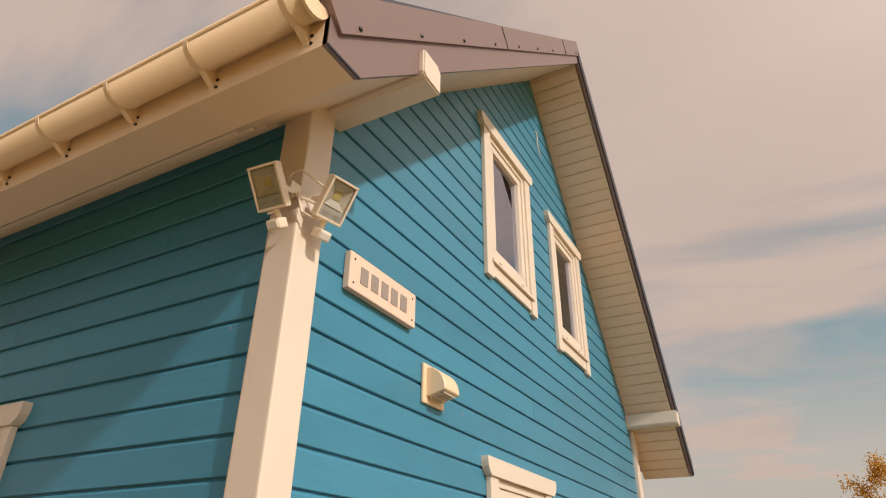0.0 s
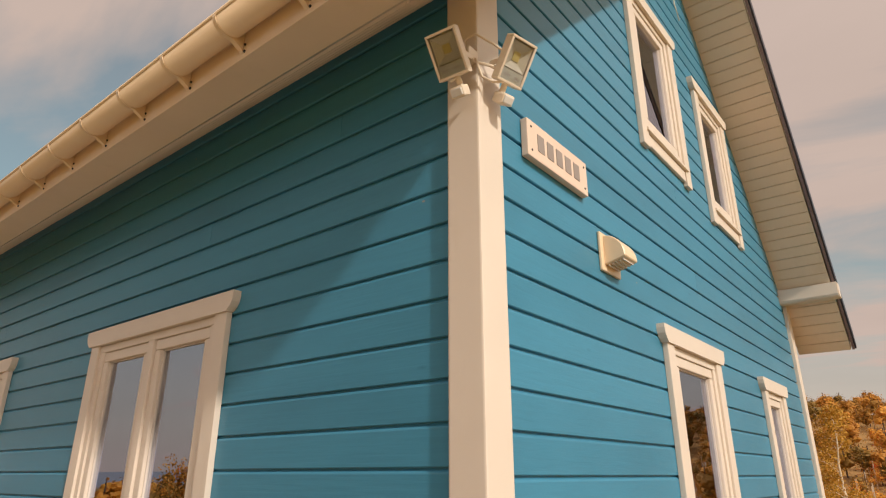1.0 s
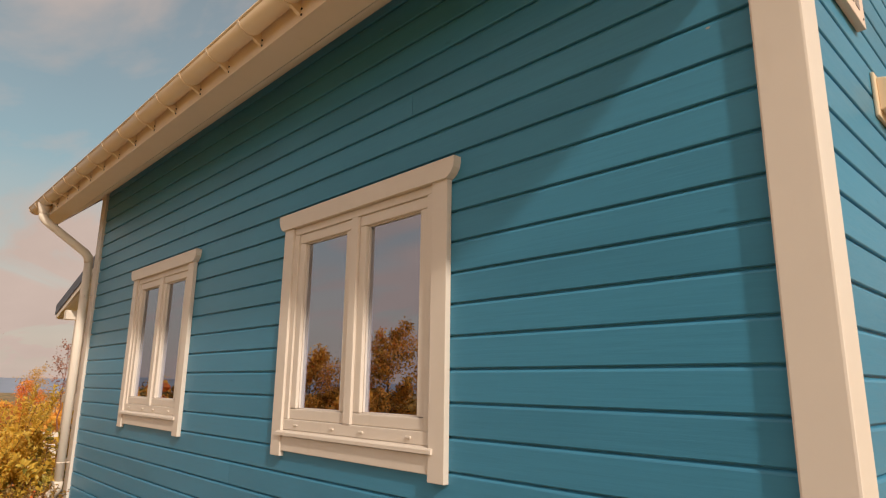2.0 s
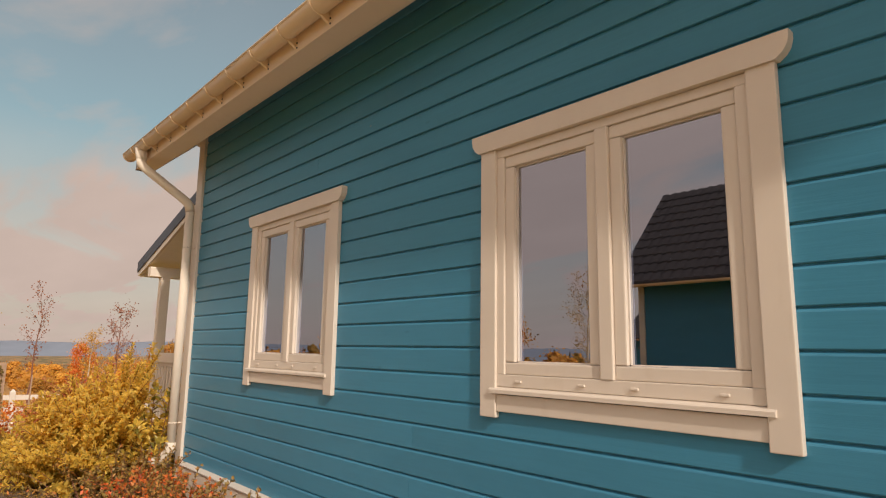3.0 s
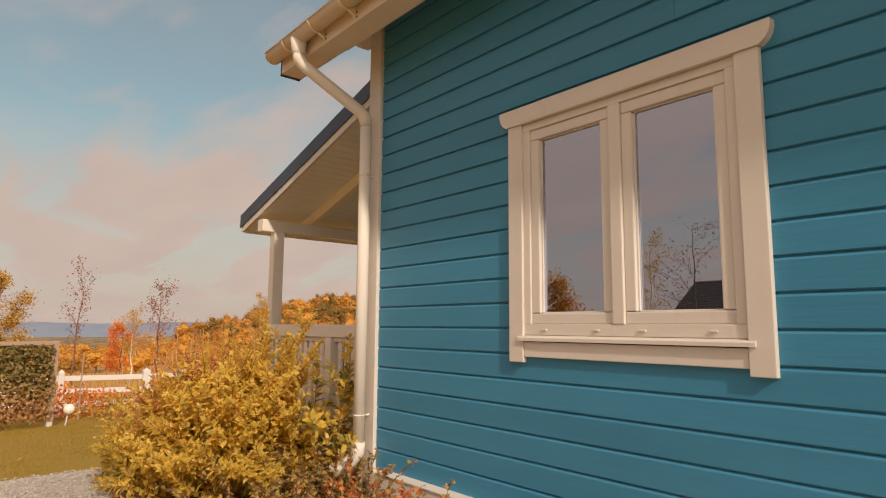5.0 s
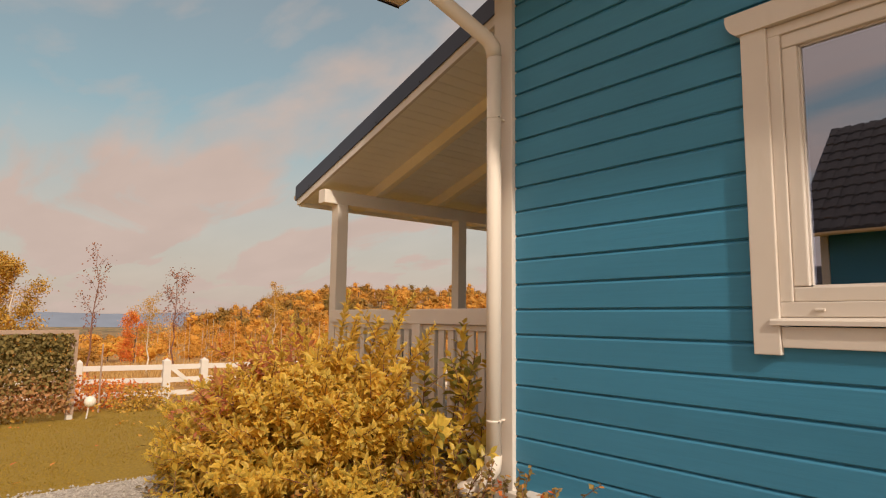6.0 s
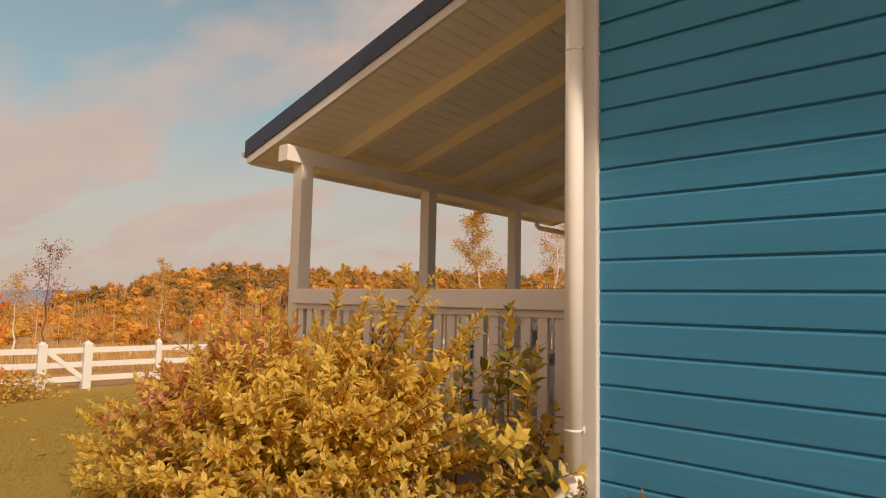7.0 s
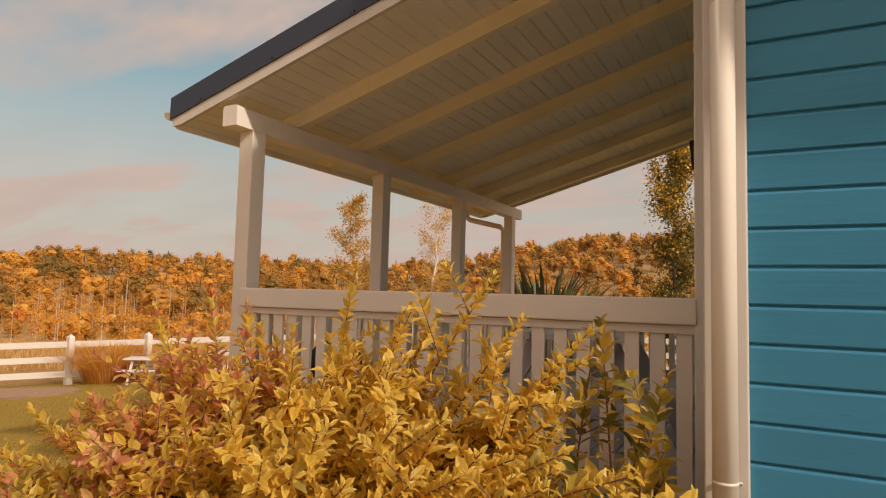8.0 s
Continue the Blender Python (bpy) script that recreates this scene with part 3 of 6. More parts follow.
def window_unit(name, w, h, sashes, m, label):
    """A casement window with head, legs, sill and sashes. Local x along the wall, -y outwards, z=0 at the leg bottoms."""
    win = tagged(new(name), label, "window", kind="structure")
    win.empty_display_size = 0.1
    win.matrix_basis = m
    cw = 0.098
    # head with hollowed ends
    bm = bmesh.new()
    e = 0.054
    pts = [(-e, h), (w + e, h), (w + e, h - 0.022), (w + e - 0.006, h - 0.05), (w + e - 0.022, h - 0.074), (w + e - 0.046, h - 0.092), (-e + 0.046, h - 0.092), (-e + 0.022, h - 0.074), (-e + 0.006, h - 0.05), (-e, h - 0.022)]
    prism(bm, pts, "y", -0.042, 0.0)
    part("head_casing", bm, WHITE, win)
    for k, x in enumerate((0.0, w - cw)):
        part("side_casing", boxed(x, -0.030, 0.0, x + cw, 0.0, h - 0.092, bevel=0.004), WHITE, win)
    # apron and sill between the legs
    part("apron", boxed(cw + 0.002, -0.022, 0.028, w - cw - 0.002, 0.0, 0.105, bevel=0.004), WHITE, win)
    bm = bmesh.new()
    prism(bm, [(-0.042, 0.110), (-0.042, 0.126), (-0.036, 0.132), (0.0, 0.142), (0.0, 0.108)], "x", cw - 0.03, w - cw + 0.03)
    part("window_sill", bm, WHITE, win)
    # frame
    a0, a1, b0, b1 = cw, w - cw, 0.140, h - 0.094
    f = 0.045
    bm = bmesh.new()
    for q in ((a0, b0, a1, b0 + 0.055), (a0, b1 - 0.04, a1, b1), (a0, b0 + 0.055, a0 + f, b1 - 0.04), (a1 - f, b0 + 0.055, a1, b1 - 0.04)):
        box(bm, q[0], -0.016, q[1], q[2], 0.06, q[3], 0.004)
    part("window_frame", bm, WHITE, win)
    i0, i1, j0, j1 = a0 + f, a1 - f, b0 + 0.055, b1 - 0.04
    mull = 0.062
    cells = [(i0, i1)]
    if sashes == 2:
        c = (i0 + i1) / 2
        part("mullion", boxed(c - mull / 2, -0.020, j0, c + mull / 2, 0.06, j1, bevel=0.005), WHITE, win)
        cells = [(i0, c - mull / 2), (c + mull / 2, i1)]
    caps = 0
    for p, q in cells:
        s = 0.056
        bm = bmesh.new()
        # stiles and rails with a stepped inner edge
        for x0, z0, x1, z1 in ((p, j0, q, j0 + s), (p, j1 - s, q, j1), (p, j0 + s, p + s, j1 - s), (q - s, j0 + s, q, j1 - s)):
            box(bm, x0 + 0.001, -0.006, z0 + 0.001, x1 - 0.001, 0.055, z1 - 0.001, 0.006)
        g = s - 0.012
        sash = part("sash", bm, WHITE, win)
        pane = part("pane", boxed(p + g, 0.022, j0 + g, q - g, 0.028, j1 - g, bevel=0), GLASS, sash, "reflecting window pane")
        pane.visible_shadow = False
        bm = bmesh.new()
        t = 0.006
        for x0, z0, x1, z1 in ((p + s, j0 + s, q - s, j0 + s + t), (p + s, j1 - s - t, q - s, j1 - s), (p + s, j0 + s, p + s + t, j1 - s), (q - s - t, j0 + s, q - s, j1 - s)):
            box(bm, x0, 0.012, z0, x1, 0.024, z1)
        part("glazing_bead", bm, GREYWOOD, sash, "grey rubber glazing seal")
        for x in (p + 0.09, q - 0.09):
            bm = bmesh.new()
            box(bm, x - 0.017, -0.024, b0 + 0.022, x + 0.017, -0.015, b0 + 0.032, 0.003)
            part("drain_cap", bm, WHITE, win)
    if sashes == 2:
        return win
    # a net curtain hanging behind the glass, drawn to one side
    bm = bmesh.new()
    cw_ = (i1 - i0) * 0.22
    pts = []
    for side in (i0 + 0.01, i1 - 0.01 - cw_):
        cols = 18
        prev = None
        for k in range(cols + 1):
            x = side + cw_ * k / cols
            y = 0.14 + 0.018 * math.sin(k * 1.9)
            v = (bm.verts.new((x, y, j0 - 0.05)), bm.verts.new((x, y, j1 + 0.05)))
            if prev:
                bm.faces.new((prev[0], v[0], v[1], prev[1]))
            prev = v
    part("curtain", bm, CURTAIN, win, "white net curtain drawn aside", smooth=True)
    return win


def build_house():
    # walls
    south = tagged(new("wall_south"), "long house wall of blue-painted horizontal boards", "wall", kind="structure")
    clad(south, FRONT_WINDOWS, X1 - X0, None, front_limits, 11, 24)
    east = tagged(new("wall_east"), "sunlit gable wall of blue-painted horizontal boards", "wall", kind="structure")
    east.matrix_basis = pose(0, 0, -0.0436, 0, 0, 90) @ Matrix.Diagonal((1, 1, 1.0104, 1))
    clad(east, GABLE_WINDOWS, DEPTH, None, gable_limits, 12, 43)
    # plain closing walls
    bm = bmesh.new()
    prism(bm, [(0.2, 0.5), (DEPTH, 0.5), (DEPTH, 3.3), (APEX_Y, APEX_Z + 0.05), (0.2, EAVE_Z + 0.1)], "x", X0 + 0.004, X0 + 0.2)
    tagged(part("wall_west", bm, PAINT), "blue wall facing the veranda", "wall", kind="structure")
    bm = bmesh.new()
    box(bm, X0 + 0.2, DEPTH - 0.2, 0.5, X1 - 0.205, DEPTH - 0.004, 3.4)
    tagged(part("wall_north", bm, PAINT), "blue back wall of the house", "wall", kind="structure")
    bm = bmesh.new()
    box(bm, X0 + 0.2, 0.2, 0.45, X1 - 0.2, DEPTH - 0.2, 0.55)
    tagged(part("floor", bm, GREYWOOD), "plain interior floor", "floor", kind="structure")
    bm = bmesh.new()
    box(bm, X0 + 0.2, 0.2, 3.0, X1 - 0.2, DEPTH - 0.2, 3.1)
    tagged(part("ceiling", bm, ROOM), "plain interior ceiling", "ceiling", kind="structure")
    bm = bmesh.new()
    box(bm, X0 - 0.01, -0.062, -0.3, X1 + 0.05, DEPTH - 0.01, Z0 - 0.014, 0.006)
    tagged(part("plinth", bm, PLINTH), "pale rendered plinth under the boards", "plinth", kind="structure")
    bm = bmesh.new()
    prism(bm, [(-0.070, Z0 - 0.012), (-0.070, Z0 - 0.004), (0.01, Z0 + 0.006), (0.01, Z0 - 0.012)], "x", X0 + 0.1, X1 - 0.1)
    tagged(part("drip_trim", bm, WHITE), "cream drip board at the foot of the wall", "trim", kind="structure")
    # corner posts
    bm = bmesh.new()
    box(bm, -0.106, -0.030, 0.45, 0.034, 0.116, 3.74, 0.008)
    tagged(part("corner_post_trim", bm, WHITE), "cream-painted square corner post of the house", "trim", kind="structure")
    bm = bmesh.new()
    box(bm, X0 - 0.142, -0.026, 0.42, X0 + 0.002, 0.13, 3.74, 0.006)
    tagged(part("corner_board_trim", bm, WHITE), "cream-painted corner board beside the downpipe", "trim", kind="structure")
    bm = bmesh.new()
    box(bm, -0.12, DEPTH - 0.1, 0.45, 0.03, DEPTH + 0.03, 3.4, 0.006)
    tagged(part("back_corner_trim", bm, WHITE), "cream corner board at the back", "trim", kind="structure")
    # wall plate beams poking out under the roof edge
    for y in (0.125, 5.06):
        for xe, xw in ((0.50, -0.1), (X0 + 0.1, RAKE_W + 0.22)):
            zb = 3.719 if y < 1 else 3.40
            bm = bmesh.new()
            w = 0.068
            pts = [(y - w, zb + 0.02), (y - w + 0.02, zb), (y + w, zb), (y + w, zb + 0.115), (y + w - 0.03, zb + 0.14), (y - w, zb + 0.14)]
            prism(bm, pts, "x", xw, xe)
            es = [ed for ed in bm.edges]
            bmesh.ops.bevel(bm, geom=es, offset=0.007, segments=2, affect="EDGES")
            tagged(part("plate_beam_trim", bm, WHITE), "cream-painted beam end under the eaves", "trim", kind="structure")


def slope_slab(bm, y0, z0, y1, z1, t, xa, xb):
    d = Vector((y1 - y0, z1 - z0)).normalized()
    nrm = Vector((-d.y, d.x)) * t
    if nrm.y < 0:
        nrm = -nrm
    prism(bm, [(y0, z0), (y1, z1), (y1 + nrm.x, z1 + nrm.y), (y0 + nrm.x, z0 + nrm.y)], "x", xa, xb)


def build_roof():
    roof = tagged(new("house_roof"), "steep dark metal roof with cream boarded eaves", "roof", kind="structure")
    # sheets above
    bm = bmesh.new()
    yo, zo = -0.47, 3.56
    prism(bm, [(yo, zo), (APEX_Y, APEX_Z + 0.17), (APEX_Y, APEX_Z + 0.24), (yo - 0.02, zo + 0.06)], "x", RAKE_W - 0.03, RAKE_E + 0.012)
    yb, zb = 5.52, 2.98
    prism(bm, [(yb, zb + 0.09), (APEX_Y, APEX_Z + 0.17), (APEX_Y, APEX_Z + 0.24), (yb + 0.04, zb + 0.14)], "x", RAKE_W - 0.03, RAKE_E + 0.012)
    part("roof_sheet", bm, SLATE, roof)
    # eaves box in front: flat under-edge, then boards that slope up to the wall
    bm = bmesh.new()
    prism(bm, [(-0.462, 3.405), (-0.300, 3.405), (0.03, EAVE_Z + 0.02), (0.03, EAVE_Z + 0.12), (-0.462, 3.56)], "x", RAKE_W, RAKE_E - 0.004)
    part("eaves_soffit", bm, SOFFIT, roof)
    # stepped mouldings between the flat board and the wall
    steps = 5
    for k in range(steps):
        ya, yb_ = -0.300 + 0.30 * k / steps, -0.300 + 0.30 * (k + 1) / steps
        za, zb_ = 3.405 + 0.29 * k / steps + 0.034, 3.405 + 0.29 * (k + 1) / steps + 0.03
        bm = bmesh.new()
        prism(bm, [(ya - 0.004, za), (yb_ - 0.008, za), (yb_, za + 0.008), (yb_, zb_), (ya - 0.004, zb_)], "x", X0 - 0.1, X1 - 0.11)
        part("eaves_moulding", bm, SOFFIT, roof)
    # rake soffits: boards across, from the front eave to the ridge and down the back
    for (ya, za, yb_, zb_) in ((-0.02, EAVE_Z - 0.02, APEX_Y, APEX_Z), (5.50, APEX_Z - SL_B * (5.50 - APEX_Y), APEX_Y, APEX_Z)):
        d = Vector((yb_ - ya, zb_ - za))
        n = int(d.length / 0.105)
        d.normalize()
        up = Vector((-d.y, d.x))
        if up.y < 0:
            up = -up
        for xa, xb in ((0.0, RAKE_E - 0.03), (RAKE_W + 0.03, X0)):
            bm = bmesh.new()
            for k in range(n):
                s0, s1 = k * 0.105 + 0.002, (k + 1) * 0.105 - 0.002
                p = [Vector((ya, za)) + d * s for s in (s0 + 0.004, s1 - 0.004, s1, s0)]
                pts = [(p[0].x, p[0].y), (p[1].x, p[1].y), (p[2].x + up.x * 0.006, p[2].y + up.y * 0.006), (p[2].x + up.x * 0.02, p[2].y + up.y * 0.02), (p[3].x + up.x * 0.02, p[3].y + up.y * 0.02), (p[3].x + up.x * 0.006, p[3].y + up.y * 0.006)]
                prism(bm, pts, "x", xa, xb)
            a, b = Vector((ya, za)) + up * 0.012, Vector((yb_, zb_)) + up * 0.012
            c, e = b + up * 0.10, a + up * 0.10
            prism(bm, [(a.x, a.y), (b.x, b.y), (c.x, c.y), (e.x, e.y)], "x", xa + 0.001, xb)
            part("rake_soffit", bm, SOFFIT, roof)
    # sheet-metal rake trims in two overlapping layers, with screws
    for x, sgn in ((RAKE_E - 0.02, 1), (RAKE_W + 0.02, -1)):
        for (ya, za, yb_, zb_) in ((-0.455, 3.405, APEX_Y, APEX_Z), (5.50, 2.985, APEX_Y, APEX_Z)):
            d = Vector((yb_ - ya, zb_ - za)).normalized()
            up = Vector((-d.y, d.x))
            if up.y < 0:
                up = -up
            front = ya < 0
            if sgn < 0 and not front:
                continue
            bm = bmesh.new()
            h1, h2 = (0.125, 0.26) if front else (0.03, 0.09)
            start = Vector((-0.29, EAVE_Z + SL_F * -0.29 - 0.005)) if front else Vector((ya, za))
            end = Vector((yb_, zb_)) + Vector((0, -0.004))
            c, e = end + Vector((0, h1 / abs(d.x) if abs(d.x) > 0.1 else h1)), start + up * h1
            if front:
                e = Vector((-0.462, 3.56 - 0.02))
                pts = [(-0.462, 3.403), (-0.30, 3.403), (end.x, end.y), (c.x, c.y), (-0.462, 3.53)]
            else:
                pts = [(start.x, start.y), (end.x, end.y), (c.x, c.y), (e.x, e.y)]
            prism(bm, pts, "x", min(x, x + 0.02 * sgn), max(x, x + 0.02 * sgn))
            lower = part("rake_trim", bm, FASCIA, roof)
            bm = bmesh.new()
            a2, b2 = start + up * (h1 - 0.015), end + Vector((0, (h1 - 0.015) / d.x if front else (h1 - 0.01) / -d.x))
            if front:
                a2 = Vector((-0.42, 3.478))
                b2 = Vector((APEX_Y, APEX_Z + 0.085))
            top_a, top_b = a2 + up * (h2 - h1), b2 + Vector((0, (h2 - h1) / abs(d.x)))
            xo = x + 0.023 * sgn
            prism(bm, [(a2.x, a2.y), (b2.x, b2.y), (top_b.x, top_b.y), (top_a.x, top_a.y)], "x", min(x, xo + 0.012 * sgn), max(x, xo + 0.012 * sgn))
            part("rake_cover", bm, FASCIA if front else BLACK_EDGE, roof)
            if front:
                bm = bmesh.new()
                beam(bm, (x + 0.022 * sgn, -0.462, 3.400), (x + 0.022 * sgn, -0.298, 3.400), 0.006, 0.008)
                part("trim_lip", bm, BLACK_EDGE, roof)
                span = (b2 - a2)
                for f in (0.44, 0.86):
                    q = a2 + span * f
                    bm = bmesh.new()
                    beam(bm, (xo + 0.0125 * sgn, q.x, q.y), (xo + 0.0125 * sgn, q.x + up.x * 0.13, q.y + up.y * 0.13), 0.004, 0.006, 0.0, (sgn, 0, 0))
                    part("seam", bm, BLACK_EDGE, roof)
                for k in range(9):
                    q = a2 + span * (0.03 + 0.118 * k) + up * 0.02
                    bm = bmesh.new()
                    disc_knob(bm, xo + 0.011 * sgn, q.x, q.y, 0.009, 0.008 * sgn, "x", 8)
                    part("screw", bm, SCREW, roof)


def half_pipe(bm, y, z, r, x0, x1, t=0.004, sides=14):
    pts = []
    for k in range(sides + 1):
        a = math.pi + math.pi * k / sides
        pts.append((y + r * math.cos(a), z + r * math.sin(a)))
    for k in range(sides, -1, -1):
        a = math.pi + math.pi * k / sides
        pts.append((y + (r - t) * math.cos(a), z + (r - t) * math.sin(a)))
    n = len(pts)
    lo = [bm.verts.new((x0, u, v)) for u, v in pts]
    hi = [bm.verts.new((x1, u, v)) for u, v in pts]
    fs = [bm.faces.new((lo[i], lo[(i + 1) % n], hi[(i + 1) % n], hi[i])) for i in range(n)]
    for k in range(sides):
        for ring in (lo, hi):
            fs.append(bm.faces.new((ring[k], ring[k + 1], ring[n - 2 - k], ring[n - 1 - k])))
    bmesh.ops.recalc_face_normals(bm, faces=fs)


GUT_Y, GUT_Z, GUT_R = -0.530, 3.540, 0.064


def build_gutter():
    g = empty("roof_gutter", "cream half-round plastic gutter along the eaves", "gutter", pose(0, 0, 0))
    bm = bmesh.new()
    half_pipe(bm, GUT_Y, GUT_Z, GUT_R, RAKE_W + 0.0, RAKE_E - 0.02)
    # rolled front bead
    tube(bm, [(RAKE_W, GUT_Y - GUT_R, GUT_Z), (RAKE_E - 0.02, GUT_Y - GUT_R, GUT_Z)], 0.008, 8)
    part("trough", bm, PVC, g, smooth=True)
    for x in (RAKE_W - 0.004, RAKE_E - 0.022):
        bm = bmesh.new()
        pts = [(GUT_Y + (GUT_R + 0.006) * math.cos(math.pi + math.pi * k / 14), GUT_Z + (GUT_R + 0.006) * math.sin(math.pi + math.pi * k / 14)) for k in range(15)]
        prism(bm, pts, "x", x, x + 0.012)
        part("end_cap", bm, PVC, g)
    x, k = RAKE_E - 0.088, 0
    while x > RAKE_W + 0.1:
        br = part_bracket(x, g)
        x -= 0.40
        k += 1
    return g


def part_bracket(x, g):
    bm = bmesh.new()
    half_pipe(bm, GUT_Y, GUT_Z, GUT_R + 0.007, x - 0.010, x + 0.010, 0.007)
    # tail that curls back to the fascia
    a = [(GUT_Y + 0.01, GUT_Z - GUT_R - 0.002), (-0.470, GUT_Z - GUT_R - 0.03), (-0.463, GUT_Z - GUT_R - 0.045)]
    b = [(-0.463, GUT_Z - 0.0), (GUT_Y + GUT_R, GUT_Z - 0.02)]
    prism(bm, a + b, "x", x - 0.011, x + 0.011)
    br = part("bracket", bm, PVC, g)
    for dz in (-0.02, 0.012):
        bm = bmesh.new()
        disc_knob(bm, x + 0.022, -0.462, GUT_Z - 0.085 + dz, 0.006, 0.006, "y", 8)
        part("screw", bm, SCREW, br, "dark screw head")
    return br


def build_downpipe():
    d = empty("downpipe", "cream plastic downpipe with elbows on the house corner", "downpipe", pose(0, 0, 0))
    R = 0.043
    px, py = -6.830, -0.095
    bm = bmesh.new()
    tube(bm, [(-7.06, GUT_Y, 3.51), (-7.06, GUT_Y, 3.42), (-7.055, GUT_Y + 0.01, 3.385)], [0.062, 0.05, 0.047], 16)
    part("outlet", bm, PIPE, d, smooth=True)
    bm = bmesh.new()
    tube(bm, [(-7.058, GUT_Y, 3.41), (-7.055, GUT_Y + 0.005, 3.36), (-7.04, GUT_Y + 0.035, 3.315), (-6.84, py - 0.04, 3.00), (px, py - 0.008, 2.955), (px, py, 2.90)], [R, R + 0.004, R, R, R + 0.004, R], 16)
    part("offset_bend", bm, PIPE, d, smooth=True)
    bm = bmesh.new()
    tube(bm, [(px, py, 2.93), (px, py, 0.66)], R - 0.002, 18)
    part("pipe", bm, PIPE, d, smooth=True)
    bm = bmesh.new()
    tube(bm, [(px, py, 0.70), (px - 0.005, py - 0.004, 0.63), (px - 0.03, py - 0.03, 0.58), (px - 0.09, py - 0.09, 0.52), (px - 0.13, py - 0.12, 0.505)], [R + 0.004] * 5, 16)
    part("shoe", bm, PIPE, d, smooth=True)
    for z in (2.54, 0.875):
        bm = bmesh.new()
        tube(bm, [(px, py, z - 0.006), (px, py, z + 0.006)], R - 0.0008, 16)
        beam(bm, (px + R - 0.004, py, z), (px + R + 0.010, py, z), 0.012, 0.014, 0.003)
        beam(bm, (px + 0.01, py + R, z), (px + 0.01, py + R + 0.05, z), 0.012, 0.012)
        cl = part("clamp", bm, PIPE, d, smooth=True)
        bm = bmesh.new()
        disc_knob(bm, px + R + 0.006, py - 0.006, z, 0.003, 0.006, "y", 8)
        part("screw", bm, SCREW, cl)


def build_wall_things():
    # sign with five illegible marks standing for its lettering
    s = empty("name_sign", "pale bleached wooden sign board screwed to the gable", "sign", pose(0.001, 0.300, 3.020, 0, 0, 90))
    part("panel", boxed(0, -0.032, 0, 0.51, -0.001, 0.165, bevel=0.004), SIGN, s)
    for k in range(5):
        bm = bmesh.new()
        x = 0.075 + k * 0.076
        box(bm, x, -0.0345, 0.045, x + 0.052, -0.0322, 0.12, 0.0)
        part("mark", bm, INK, s, "thin grey engraved bar")
    for x in (0.03, 0.48):
        for z in (0.03, 0.135):
            bm = bmesh.new()
            disc_knob(bm, x, -0.032, z, 0.005, 0.003, "y", 8)
            part("screw", bm, SCREW, s)
    # vent hood
    v = empty("vent_hood", "cream plastic vent hood with a louvred mouth", "vent", pose(0.001, 0.93, 2.715, 0, 0, 90))
    part("backplate", boxed(0, -0.014, 0, 0.20, 0.0, 0.185, bevel=0.005), PVC, v)
    bm = bmesh.new()
    prof = [(-0.012, 0.03)] + [(-0.012 - 0.10 * math.sin(a), 0.055 + 0.115 * math.cos(a)) for a in (math.pi / 2 * k / 8 for k in range(8, -1, -1))] 
    prism(bm, prof, "x", 0.03, 0.17)
    bmesh.ops.bevel(bm, geom=bm.edges[:], offset=0.004, segments=1, affect="EDGES")
    part("cowl", bm, PVC, v)
    for k in range(5):
        bm = bmesh.new()
        y = -0.03 - 0.016 * k
        z = 0.031 + 0.0045 * k
        beam(bm, (0.045, y, z), (0.155, y, z), 0.006, 0.014)
        part("louvre", bm, GREYWOOD, v)
    # an old fixing hole and loose wire high on the gable
    w = empty("loose_wire", "short white wire hanging from the gable boards", "wire", pose(0, 2.82, 5.62))
    bm = bmesh.new()
    tube(bm, [(0.0, 0, 0.02), (0.02, 0.0, 0.0), (0.022, 0.01, -0.06), (0.02, -0.008, -0.13), (0.024, 0.03, -0.20), (0.02, 0.07, -0.25)], 0.005, 6)
    part("cable", bm, LAMP_WHITE, w, smooth=True)


def text_mesh(body, size):
    cu = bpy.data.curves.new("t", "FONT")
    cu.body, cu.size, cu.extrude = body, size, 0.0004
    ob = bpy.data.objects.new("t", cu)
    scene.collection.objects.link(ob)
    bpy.context.view_layer.update()
    me = bpy.data.meshes.new_from_object(ob.evaluated_get(bpy.context.evaluated_depsgraph_get()))
    bpy.data.objects.remove(ob)
    return me


